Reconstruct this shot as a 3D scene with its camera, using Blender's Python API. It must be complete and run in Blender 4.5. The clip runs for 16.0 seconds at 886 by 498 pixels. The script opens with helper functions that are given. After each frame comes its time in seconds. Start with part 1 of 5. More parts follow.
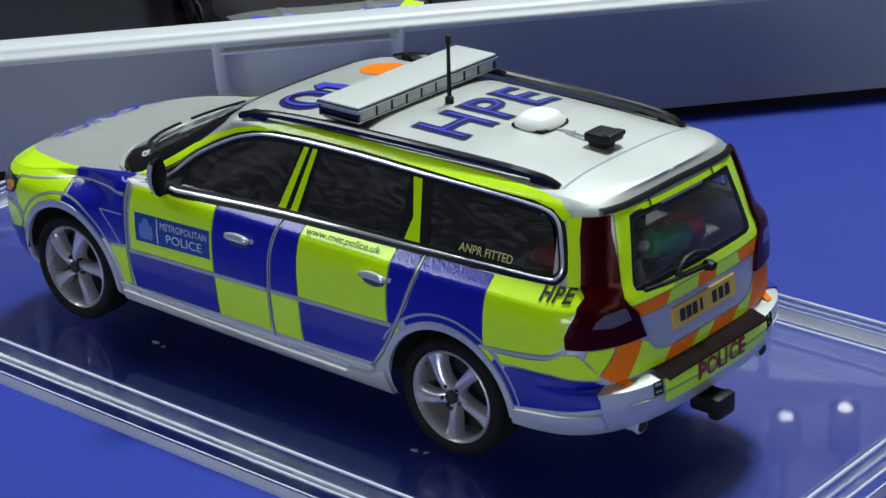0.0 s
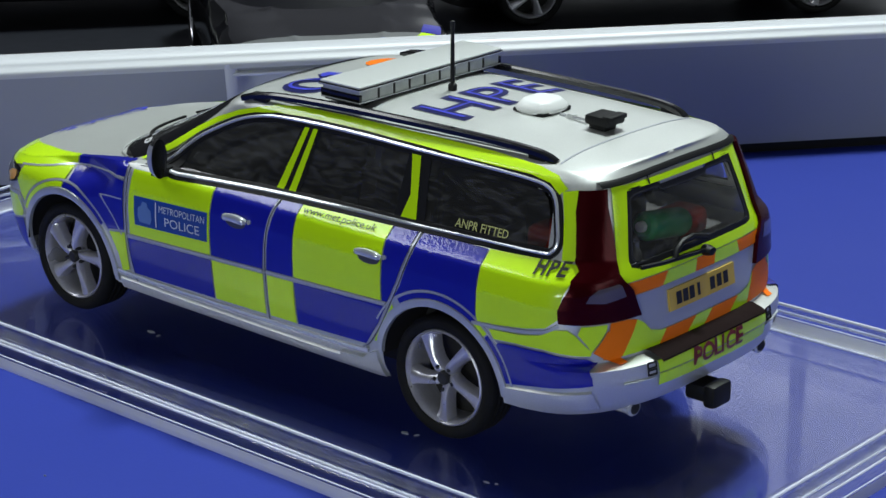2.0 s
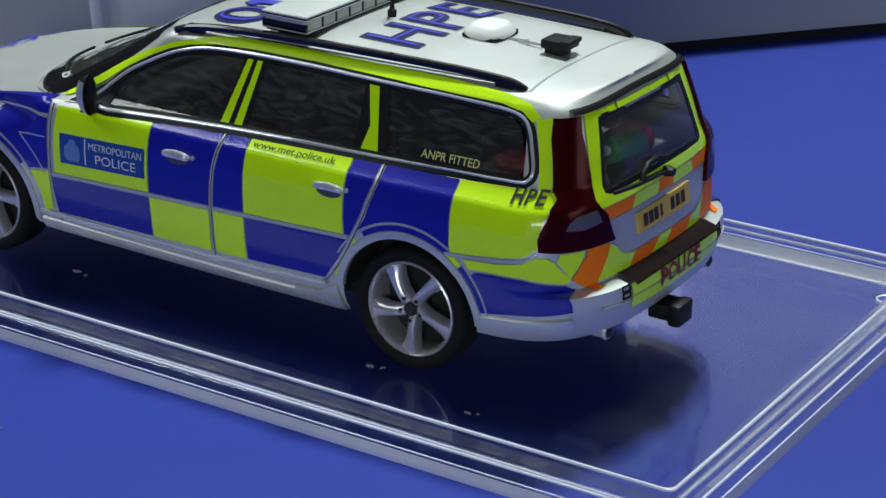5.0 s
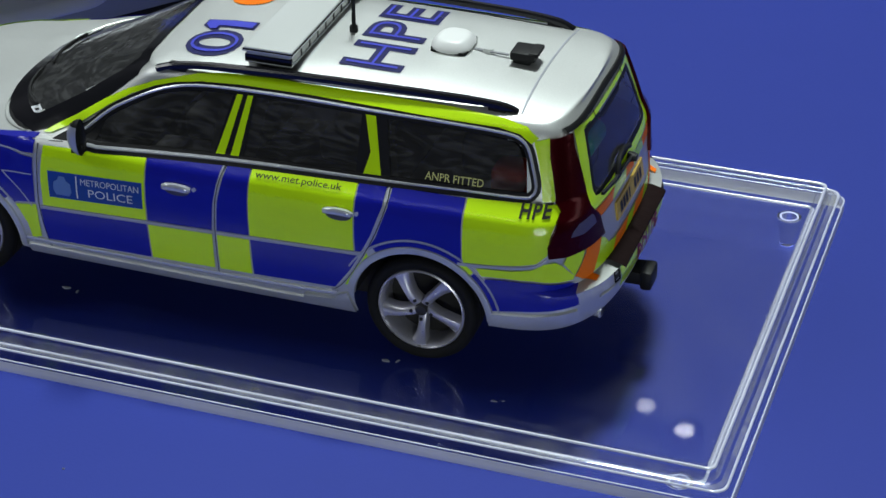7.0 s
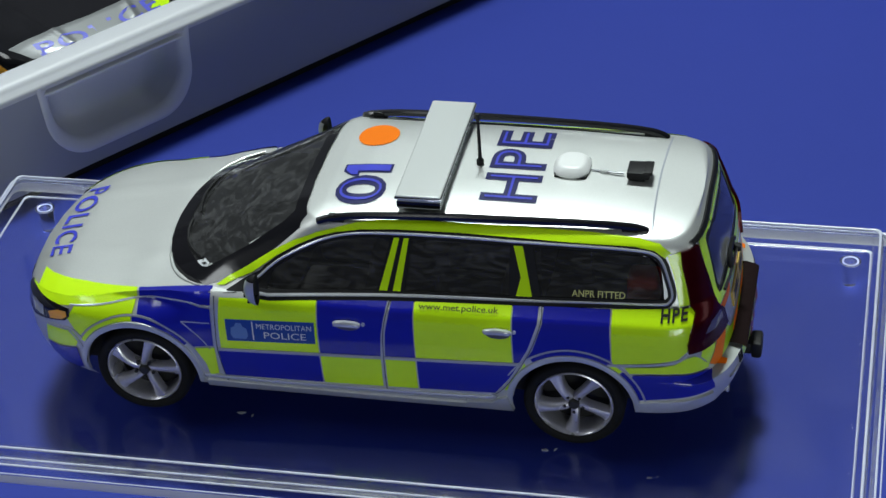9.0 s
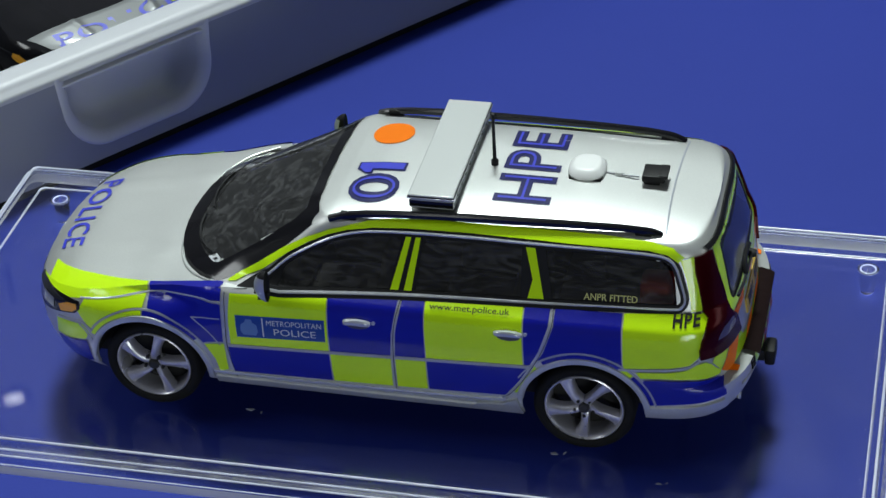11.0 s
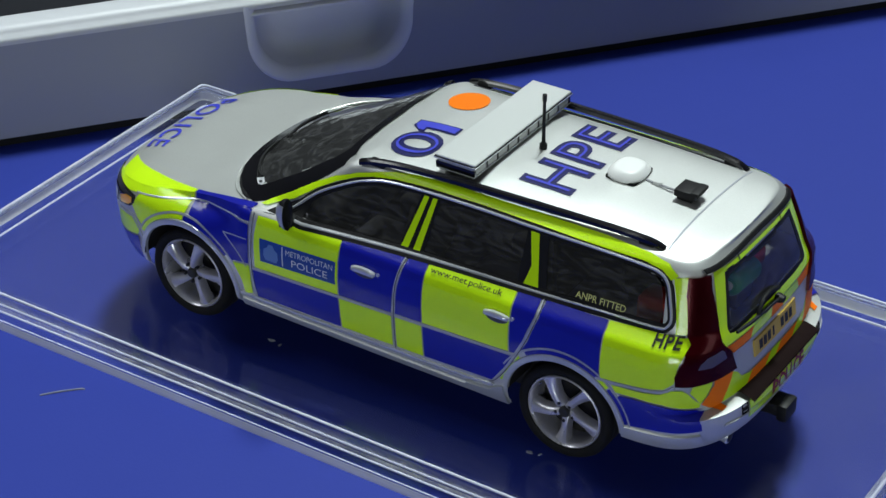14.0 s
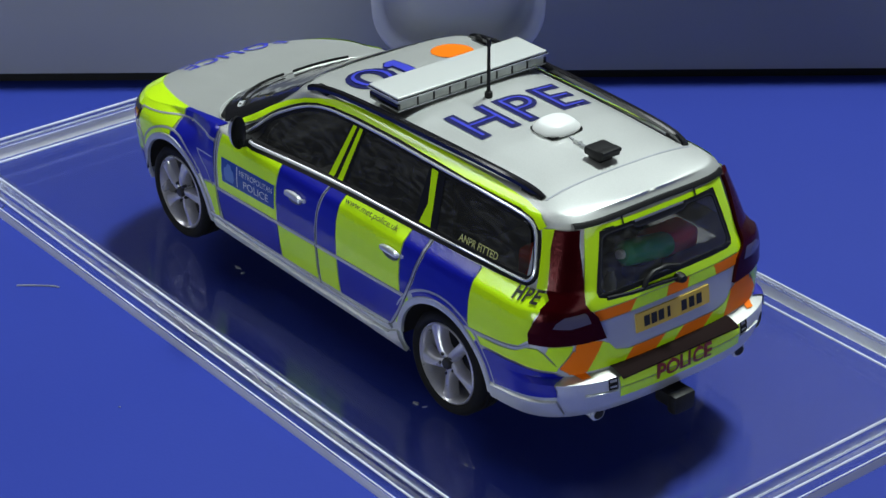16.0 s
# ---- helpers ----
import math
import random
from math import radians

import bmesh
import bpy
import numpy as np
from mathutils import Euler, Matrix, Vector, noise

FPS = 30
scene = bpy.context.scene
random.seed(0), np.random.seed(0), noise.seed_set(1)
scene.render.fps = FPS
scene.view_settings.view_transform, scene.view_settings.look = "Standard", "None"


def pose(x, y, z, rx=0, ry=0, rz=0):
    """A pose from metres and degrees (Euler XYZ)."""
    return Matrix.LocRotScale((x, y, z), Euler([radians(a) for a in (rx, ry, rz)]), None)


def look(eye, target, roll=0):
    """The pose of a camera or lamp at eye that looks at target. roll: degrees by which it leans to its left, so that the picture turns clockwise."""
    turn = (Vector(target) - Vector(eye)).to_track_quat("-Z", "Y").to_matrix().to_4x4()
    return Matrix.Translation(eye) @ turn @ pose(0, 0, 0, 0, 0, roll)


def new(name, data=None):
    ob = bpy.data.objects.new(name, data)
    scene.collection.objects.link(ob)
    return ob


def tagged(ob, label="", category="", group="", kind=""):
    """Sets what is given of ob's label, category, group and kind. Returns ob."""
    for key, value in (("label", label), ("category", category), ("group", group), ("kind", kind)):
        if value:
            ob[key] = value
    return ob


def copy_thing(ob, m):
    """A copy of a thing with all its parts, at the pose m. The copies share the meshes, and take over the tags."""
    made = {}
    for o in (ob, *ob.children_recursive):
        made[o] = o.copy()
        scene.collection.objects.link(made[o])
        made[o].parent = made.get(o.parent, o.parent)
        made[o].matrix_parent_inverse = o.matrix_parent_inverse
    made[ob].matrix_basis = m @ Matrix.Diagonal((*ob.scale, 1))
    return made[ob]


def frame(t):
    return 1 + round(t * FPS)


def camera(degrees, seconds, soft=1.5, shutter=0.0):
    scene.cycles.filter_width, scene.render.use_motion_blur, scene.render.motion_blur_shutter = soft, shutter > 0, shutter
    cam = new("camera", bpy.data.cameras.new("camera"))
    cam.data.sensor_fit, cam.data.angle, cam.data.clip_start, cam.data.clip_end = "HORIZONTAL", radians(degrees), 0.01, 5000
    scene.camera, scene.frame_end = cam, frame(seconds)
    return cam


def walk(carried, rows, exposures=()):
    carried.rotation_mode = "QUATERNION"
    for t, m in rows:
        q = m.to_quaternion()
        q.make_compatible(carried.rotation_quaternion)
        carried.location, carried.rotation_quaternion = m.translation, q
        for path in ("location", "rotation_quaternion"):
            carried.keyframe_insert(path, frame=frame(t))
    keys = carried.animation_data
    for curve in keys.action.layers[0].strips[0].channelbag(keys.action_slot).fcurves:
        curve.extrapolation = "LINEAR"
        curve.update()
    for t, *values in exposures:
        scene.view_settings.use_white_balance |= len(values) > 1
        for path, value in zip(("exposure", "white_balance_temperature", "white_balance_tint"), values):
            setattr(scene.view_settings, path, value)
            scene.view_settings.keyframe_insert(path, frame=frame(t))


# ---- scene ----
from mathutils.geometry import tessellate_polygon

# A 1:43 scale model: all lengths below are in metres of the full-size car and are multiplied by K.
K = 1 / 43
cam = camera(23.0, 16.0)
PATH = [
    (0, (7.751, -8.369, 5.196), (2.970, -2.733, 2.135), -1.59),
    (0.5, (7.910, -8.406, 4.904), (2.992, -2.786, 2.036), -1.35),
    (1, (7.901, -8.471, 4.611), (2.931, -2.828, 1.881), -0.86),
    (1.5, (8.000, -8.397, 4.473), (3.037, -2.706, 1.832), -0.38),
    (2, (8.001, -8.409, 4.419), (3.021, -2.707, 1.832), -0.11),
    (2.5, (8.014, -8.445, 4.448), (3.023, -2.758, 1.850), 0.02),
    (3, (7.994, -8.446, 4.434), (3.015, -2.764, 1.803), 0.05),
    (3.5, (8.011, -8.437, 4.404), (3.105, -2.710, 1.734), 0.14),
    (4, (7.997, -8.429, 4.461), (3.195, -2.657, 1.699), 0.06),
    (4.2, (7.819, -8.485, 4.440), (3.143, -2.629, 1.640), 0.14),
    (6.3, (5.446, -10.164, 5.821), (2.711, -3.549, 2.249), 1.02),
    (6.5, (5.270, -10.223, 6.111), (2.677, -3.645, 2.368), 0.83),
    (7, (4.844, -10.300, 6.764), (2.582, -3.835, 2.631), -0.32),
    (7.5, (4.344, -10.337, 7.576), (2.363, -3.914, 3.239), -1.84),
    (8, (3.894, -10.676, 8.086), (2.107, -4.298, 3.600), -3.13),
    (8.5, (3.540, -11.018, 8.571), (1.877, -4.629, 4.053), -3.91),
    (9, (3.289, -11.355, 8.921), (1.682, -4.973, 4.372), -4.30),
    (11.5, (3.472, -11.235, 8.837), (1.650, -4.911, 4.288), -3.17),
    (12, (3.722, -11.361, 8.678), (1.666, -5.071, 4.182), -2.43),
    (12.5, (4.096, -11.312, 8.476), (1.745, -5.100, 4.017), -1.60),
    (13, (4.770, -11.196, 8.272), (2.006, -5.082, 3.915), -0.66),
    (13.5, (5.573, -10.748, 8.219), (2.373, -4.811, 3.915), -0.08),
    (14, (6.546, -10.085, 8.032), (2.845, -4.393, 3.799), -0.02),
    (14.5, (7.468, -9.418, 7.751), (3.288, -4.034, 3.562), -0.19),
    (15, (8.391, -8.474, 7.528), (3.715, -3.418, 3.457), -0.37),
    (15.5, (9.246, -7.803, 7.126), (3.999, -3.225, 3.188), -1.19),
    (16, (9.796, -7.502, 6.770), (4.255, -3.130, 3.004), -0.35),
]

walk(cam, [(t, look([v * K for v in eye], [v * K for v in target], roll)) for t, eye, target, roll in PATH], [(0.0, 0.38), (4.0, 0.38), (6.5, 0.16), (7.5, 0.09), (9.0, 0.04), (11.5, 0.05), (13.5, 0.15), (15.0, 0.24), (16.0, 0.34)])

# ---- light ----
world = bpy.data.worlds.new("hall_air")
scene.world = world
world.use_nodes = True
world.node_tree.nodes["Background"].inputs[0].default_value = (0.55, 0.62, 0.78, 1)
world.node_tree.nodes["Background"].inputs[1].default_value = 0.07


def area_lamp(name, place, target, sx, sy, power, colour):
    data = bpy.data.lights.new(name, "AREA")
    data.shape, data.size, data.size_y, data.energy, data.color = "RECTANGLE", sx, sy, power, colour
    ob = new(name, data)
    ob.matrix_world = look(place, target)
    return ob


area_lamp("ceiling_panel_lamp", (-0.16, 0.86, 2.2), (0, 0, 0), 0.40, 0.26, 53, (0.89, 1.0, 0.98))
# two unseen fill lamps, added to brighten the car's flank and rear
area_lamp("added_fill_lamp", (1.1, -2.6, 0.46), (0, 0, 0), 1.2, 0.5, 14.5, (0.90, 1.0, 0.98))
area_lamp("added_fill_lamp", (2.6, 0.2, 0.72), (0, 0, 0), 1.0, 0.5, 3.6, (0.92, 1.0, 0.98))
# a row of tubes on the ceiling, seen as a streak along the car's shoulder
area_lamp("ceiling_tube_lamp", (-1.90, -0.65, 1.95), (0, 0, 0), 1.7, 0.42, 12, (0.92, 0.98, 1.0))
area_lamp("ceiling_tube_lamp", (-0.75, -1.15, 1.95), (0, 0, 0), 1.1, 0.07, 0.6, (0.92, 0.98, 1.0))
# bright panes high on the far wall, seen as sheen on the clear deck
area_lamp("hall_window_lamp", (-2.25, 4.3, 2.05), (0, 0, 0), 0.45, 0.55, 0.30, (0.92, 0.98, 1.0))
area_lamp("hall_window_lamp", (-2.85, 4.3, 2.15), (0, 0, 0), 0.5, 0.6, 0.42, (0.92, 0.98, 1.0))
# added unseen: lights the ceiling so the deck reflects a haze
area_lamp("ceiling_fill_lamp", (-2.3, 3.2, 0.9), (-2.3, 3.2, 3.0), 2.2, 1.8, 20, (0.95, 0.97, 1.0))


# ---- materials ----
def material(name, colour, rough=0.5, metal=0.0, spec=0.5, coat=0.0, vary=0.12, scale=60.0, bump=0.0, bump_scale=900.0, flake=0.0, trans=0.0, ior=1.45, speckle=0.0, peel=0.0):
    m = bpy.data.materials.new(name)
    m.use_nodes = True
    nt = m.node_tree
    b = nt.nodes["Principled BSDF"]
    b.inputs["Roughness"].default_value = rough
    b.inputs["Metallic"].default_value = metal
    b.inputs["Specular IOR Level"].default_value = spec
    b.inputs["Coat Weight"].default_value = coat
    b.inputs["Coat Roughness"].default_value = 0.06
    b.inputs["Transmission Weight"].default_value = trans
    b.inputs["IOR"].default_value = ior
    co = nt.nodes.new("ShaderNodeTexCoord")
    n1 = nt.nodes.new("ShaderNodeTexNoise")
    n1.inputs["Scale"].default_value, n1.inputs["Detail"].default_value = scale, 6.0
    nt.links.new(co.outputs["Object"], n1.inputs["Vector"])
    ramp = nt.nodes.new("ShaderNodeMix")
    ramp.data_type = "RGBA"
    lo = [max(0, c * (1 - vary)) for c in colour]
    hi = [min(1, c * (1 + vary)) for c in colour]
    ramp.inputs[6].default_value, ramp.inputs[7].default_value = (*lo, 1), (*hi, 1)
    nt.links.new(n1.outputs["Fac"], ramp.inputs[0])
    last = ramp.outputs[2]
    if flake or speckle:
        n3 = nt.nodes.new("ShaderNodeTexNoise")
        n3.inputs["Scale"].default_value, n3.inputs["Detail"].default_value = (6000.0 if flake else 2500.0), 2.0
        nt.links.new(co.outputs["Object"], n3.inputs["Vector"])
        mr = nt.nodes.new("ShaderNodeMapRange")
        mr.inputs[1].default_value, mr.inputs[2].default_value = (0.35, 0.65) if flake else (0.68, 0.74)
        mr.inputs[3].default_value, mr.inputs[4].default_value = (1 - flake, 1 + flake) if flake else (1.0, 1.0 + speckle)
        nt.links.new(n3.outputs["Fac"], mr.inputs[0])
        mul = nt.nodes.new("ShaderNodeVectorMath")
        mul.operation = "SCALE"
        nt.links.new(last, mul.inputs[0])
        nt.links.new(mr.outputs[0], mul.inputs["Scale"])
        last = mul.outputs[0]
    nt.links.new(last, b.inputs["Base Color"])
    rr = nt.nodes.new("ShaderNodeMapRange")
    rr.inputs[3].default_value, rr.inputs[4].default_value = max(0, rough * 0.9), min(1, rough * 1.12)
    n2 = nt.nodes.new("ShaderNodeTexNoise")
    n2.inputs["Scale"].default_value = scale * 5
    nt.links.new(co.outputs["Object"], n2.inputs["Vector"])
    nt.links.new(n2.outputs["Fac"], rr.inputs[0])
    nt.links.new(rr.outputs[0], b.inputs["Roughness"])
    if bump:
        n4 = nt.nodes.new("ShaderNodeTexNoise")
        n4.inputs["Scale"].default_value, n4.inputs["Detail"].default_value = bump_scale, 4.0
        nt.links.new(co.outputs["Object"], n4.inputs["Vector"])
        bp = nt.nodes.new("ShaderNodeBump")
        bp.inputs["Strength"].default_value, bp.inputs["Distance"].default_value = bump, 0.0003
        nt.links.new(n4.outputs["Fac"], bp.inputs["Height"])
        nt.links.new(bp.outputs[0], b.inputs["Normal"])
    if peel:
        # uneven clear film over the print
        n5 = nt.nodes.new("ShaderNodeTexNoise")
        n5.inputs["Scale"].default_value, n5.inputs["Detail"].default_value = 2600.0, 3.0
        nt.links.new(co.outputs["Object"], n5.inputs["Vector"])
        bq = nt.nodes.new("ShaderNodeBump")
        bq.inputs["Strength"].default_value, bq.inputs["Distance"].default_value = peel, 0.00005
        nt.links.new(n5.outputs["Fac"], bq.inputs["Height"])
        nt.links.new(bq.outputs[0], b.inputs["Coat Normal"])
    return m


def glass_film(name, tint, gloss=0.04, shine=0.045, wave=0.25, haze=0.0, scuff=0.0, streaks=False):
    """Thin pane: tinted see-through with a Fresnel reflection."""
    m = bpy.data.materials.new(name)
    m.use_nodes = True
    nt = m.node_tree
    nt.nodes.remove(nt.nodes["Principled BSDF"])
    out = nt.nodes["Material Output"]
    tr = nt.nodes.new("ShaderNodeBsdfTransparent")
    tr.inputs[0].default_value = (*tint, 1)
    gl = nt.nodes.new("ShaderNodeBsdfGlossy")
    gl.inputs["Roughness"].default_value = gloss
    lw = nt.nodes.new("ShaderNodeLayerWeight")
    lw.inputs[0].default_value = 0.5
    pw = nt.nodes.new("ShaderNodeMath")
    pw.operation, pw.inputs[1].default_value = "POWER", 4.0
    nt.links.new(lw.outputs["Facing"], pw.inputs[0])
    fr = nt.nodes.new("ShaderNodeMath")
    fr.operation, fr.inputs[1].default_value, fr.inputs[2].default_value = "MULTIPLY_ADD", 0.95, shine
    nt.links.new(pw.outputs[0], fr.inputs[0])
    co = nt.nodes.new("ShaderNodeTexCoord")
    no = nt.nodes.new("ShaderNodeTexNoise")
    no.inputs["Scale"].default_value = 260
    nt.links.new(co.outputs["Object"], no.inputs["Vector"])
    bp = nt.nodes.new("ShaderNodeBump")
    bp.inputs["Strength"].default_value, bp.inputs["Distance"].default_value = wave, 0.0002
    nt.links.new(no.outputs["Fac"], bp.inputs["Height"])
    nt.links.new(bp.outputs[0], gl.inputs["Normal"])
    mx = nt.nodes.new("ShaderNodeMixShader")
    nt.links.new(fr.outputs[0], mx.inputs[0])
    nt.links.new(tr.outputs[0], mx.inputs[1])
    nt.links.new(gl.outputs[0], mx.inputs[2])
    if scuff:
        # rubbed places where the reflection spreads
        rub = nt.nodes.new("ShaderNodeBsdfGlossy")
        rub.inputs["Roughness"].default_value = 0.22
        sm = nt.nodes.new("ShaderNodeTexNoise")
        sm.inputs["Scale"].default_value, sm.inputs["Detail"].default_value, sm.inputs["Distortion"].default_value = 55, 7, 1.5
        nt.links.new(co.outputs["Object"], sm.inputs["Vector"])
        sr = nt.nodes.new("ShaderNodeMapRange")
        sr.inputs[1].default_value, sr.inputs[2].default_value, sr.inputs[3].default_value, sr.inputs[4].default_value = 0.38, 0.68, 0.1, scuff
        nt.links.new(sm.outputs["Fac"], sr.inputs[0])
        both = nt.nodes.new("ShaderNodeMixShader")
        nt.links.new(sr.outputs[0], both.inputs[0])
        nt.links.new(gl.outputs[0], both.inputs[1])
        nt.links.new(rub.outputs[0], both.inputs[2])
        nt.links.new(both.outputs[0], mx.inputs[2])
    last = mx.outputs[0]
    if haze:
        # milky haze and streaks in the film's colour, standing in for dim reflections
        df = nt.nodes.new("ShaderNodeBsdfDiffuse")
        df.inputs[0].default_value = (0.55, 0.55, 0.56, 1)
        sc = nt.nodes.new("ShaderNodeTexNoise")
        sc.inputs["Scale"].default_value, sc.inputs["Detail"].default_value, sc.inputs["Distortion"].default_value = (230 if streaks else 130), 8, 2.5
        drawn = nt.nodes.new("ShaderNodeMapping")
        drawn.inputs["Scale"].default_value, drawn.inputs["Rotation"].default_value = ((0.7, 1.0, 2.4), (0, radians(28), 0)) if streaks else ((1, 1, 1), (0, 0, 0))
        nt.links.new(co.outputs["Object"], drawn.inputs["Vector"])
        nt.links.new(drawn.outputs[0], sc.inputs["Vector"])
        hz = nt.nodes.new("ShaderNodeMapRange")
        hz.inputs[1].default_value, hz.inputs[2].default_value, hz.inputs[3].default_value, hz.inputs[4].default_value = ((0.46, 0.80, haze * 0.9, haze * 4) if streaks else (0.35, 0.8, haze * 0.5, haze * 2.2))
        nt.links.new(sc.outputs["Fac"], hz.inputs[0])
        m2 = nt.nodes.new("ShaderNodeMixShader")
        nt.links.new(hz.outputs[0], m2.inputs[0])
        nt.links.new(last, m2.inputs[1])
        nt.links.new(df.outputs[0], m2.inputs[2])
        last = m2.outputs[0]
    nt.links.new(last, out.inputs[0])
    return m


SILVER = material("silver_paint", (0.64, 0.655, 0.64), 0.42, 0.70, coat=0.12, vary=0.06, flake=0.03)
YELLOW = material("fluorescent_yellow_decal", (0.60, 0.93, 0.006), 0.34, spec=0.2, coat=0.9, vary=0.05, peel=0.35)
BLUE = material("blue_decal", (0.006, 0.010, 0.33), 0.34, spec=0.2, coat=1.0, vary=0.10, peel=0.5)
ORANGE = material("fluorescent_orange_decal", (0.95, 0.20, 0.003), 0.45, spec=0.2, vary=0.05)
SIGN_BLUE = material("sign_blue", (0.012, 0.06, 0.30), 0.35, coat=0.2)
CREST = material("crest_pale_blue", (0.12, 0.22, 0.50), 0.4)
WHITE = material("white_print", (0.66, 0.67, 0.70), 0.45)
TEXT_BLUE = material("lettering_blue", (0.045, 0.055, 0.56), 0.4, coat=0.1, vary=0.15, scale=500)
TEXT_EDGE = material("lettering_outline", (0.006, 0.008, 0.09), 0.4)
BLACK = material("black_plastic", (0.008, 0.008, 0.009), 0.5, spec=0.3, vary=0.3, bump=0.1)
GLOSSBLACK = material("gloss_black", (0.006, 0.006, 0.008), 0.14, coat=0.4)
PRINT_BLACK = material("black_print", (0.012, 0.012, 0.012), 0.5)
MAROON = material("maroon_print", (0.16, 0.016, 0.012), 0.5)
PAD = material("bumper_pad", (0.012, 0.006, 0.006), 0.8, spec=0.08, bump=0.3, vary=0.4)
CHROME = material("chrome_trim", (0.66, 0.68, 0.71), 0.20, 0.50, coat=0.4, vary=0.05)
TRIM = material("silver_trim", (0.44, 0.46, 0.52), 0.30, 0.25, vary=0.08)
RUBBER = material("tyre_rubber", (0.007, 0.007, 0.008), 0.72, spec=0.25, vary=0.35, bump=0.25)
ALLOY = material("alloy_wheel", (0.60, 0.59, 0.64), 0.28, 0.65, vary=0.08, flake=0.06)
DARKMETAL = material("dark_metal", (0.045, 0.045, 0.05), 0.5, 0.6)
REDLENS = material("red_lens", (0.042, 0.001, 0.003), 0.22, 0.4, spec=0.12, coat=0.06, vary=0.35, scale=250, bump=0.12, bump_scale=1500)
GREYLENS = material("smoked_lens", (0.10, 0.085, 0.10), 0.12, coat=0.8)
AMBER = material("amber_lens", (0.95, 0.42, 0.03), 0.15, coat=0.8)
CLEARLENS = material("clear_lens", (0.30, 0.31, 0.32), 0.12, 0.3, coat=0.8)
BARLENS = material("lightbar_lens", (0.42, 0.44, 0.43), 0.15, 0.2, coat=0.7, vary=0.25, scale=700)
BARTOP = material("lightbar_cover", (0.62, 0.64, 0.63), 0.30, 0.1, coat=0.3, vary=0.04)
PLASTIC_WHITE = material("white_plastic", (0.84, 0.85, 0.84), 0.35, vary=0.03)
PLATE = material("plate_yellow", (0.62, 0.42, 0.07), 0.42, vary=0.06)
LEMON = material("pale_yellow_print", (0.55, 0.55, 0.20), 0.5)
SEAT = material("seat_grey", (0.11, 0.105, 0.10), 0.7, vary=0.25, bump=0.2)
CABIN = material("cabin_black", (0.014, 0.013, 0.013), 0.7, vary=0.3)
CABIN_GREY = material("load_bay_grey", (0.30, 0.30, 0.31), 0.6)
GREEN = material("green_cylinder", (0.015, 0.24, 0.08), 0.38, coat=0.2)
RED = material("red_bag", (0.70, 0.06, 0.03), 0.5)
# the panes' streaked grey haze paints their dim reflections
GLASS = glass_film("tinted_glass", (0.36, 0.35, 0.35), 0.05, 0.06, 0.3, 0.036, streaks=True)
REARGLASS = glass_film("rear_glass", (0.88, 0.88, 0.87), 0.05, 0.045, 0.3, 0.03, streaks=True)
SCREEN = glass_film("windscreen_glass", (0.40, 0.41, 0.42), 0.04, 0.075, 0.5, 0.035, streaks=True)
ACRYLIC = glass_film("clear_acrylic", (0.955, 0.96, 0.975), 0.02, 0.05, 0.004, 0.0, 0.75)
MILKY = glass_film("polished_acrylic_rim", (0.80, 0.82, 0.88), 0.10, 0.06, 0.25, 0.17)
PEG = material("acrylic_peg", (0.97, 0.975, 0.985), 0.02, trans=1.0, ior=1.49, vary=0.0)
TABLE = material("blue_table", (0.0175, 0.0350, 0.280), 0.55, spec=0.25, vary=0.12, scale=9, bump=0.06, bump_scale=2500)
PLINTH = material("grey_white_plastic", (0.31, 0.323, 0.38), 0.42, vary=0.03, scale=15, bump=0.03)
# rim tone lightened over the face's, for the light on its top
RIM = material("lit_plinth_rim", (0.56, 0.57, 0.61), 0.4, vary=0.03)
BRIGHTWALL = material("white_hall_wall", (0.72, 0.74, 0.78), 0.8, scale=1.2, vary=0.25)
# plinth plastic lightened in colour where the lip and recess look lit
LIT_PLASTIC = material("lit_plinth_plastic", (0.70, 0.71, 0.75), 0.35, vary=0.03)
ROOM = material("hall_ceiling", (0.34, 0.35, 0.38), 0.8, scale=1.2, vary=0.7)
DARKROOM = material("hall_drape", (0.13, 0.13, 0.14), 0.9, scale=2)
LAMPGLOW = bpy.data.materials.new("lamp_glow")
LAMPGLOW.use_nodes = True
LAMPGLOW.node_tree.nodes["Principled BSDF"].inputs["Emission Color"].default_value = (1.0, 0.98, 0.90, 1)
LAMPGLOW.node_tree.nodes["Principled BSDF"].inputs["Emission Strength"].default_value = 5
DULLSILVER = material("dull_silver_paint", (0.13, 0.135, 0.14), 0.4, 0.3, coat=0.2)
EDGE_GLOW = material("painted_edge_glow", (0.86, 0.87, 0.87), 0.35, spec=0.5, vary=0.55, scale=30)
EDGE_GLINT = material("edge_glint", (0.62, 0.64, 0.78), 0.2, spec=0.8, vary=0.3, scale=60)
DARKCUP = material("handle_cup_shade", (0.10, 0.10, 0.12), 0.4, 0.4)
FLECK = material("dull_glue", (0.20, 0.21, 0.27), 0.5, vary=0.3, scale=400)
DARKBASE = material("dark_tray", (0.010, 0.011, 0.016), 0.35, vary=0.3)


# ---- building helpers ----
def part(name, bm, mat, parent, label="", smooth=40, scale=K):
    bmesh.ops.remove_doubles(bm, verts=bm.verts, dist=1e-5)
    for v in bm.verts:
        v.co *= scale
    me = bpy.data.meshes.new(name)
    bm.to_mesh(me)
    bm.free()
    me.materials.append(mat)
    if smooth:
        me.polygons.foreach_set("use_smooth", [True] * len(me.polygons))
        me.set_sharp_from_angle(angle=radians(smooth))
    ob = new(name, me)
    if parent:
        ob.parent = parent
    return tagged(ob, label)


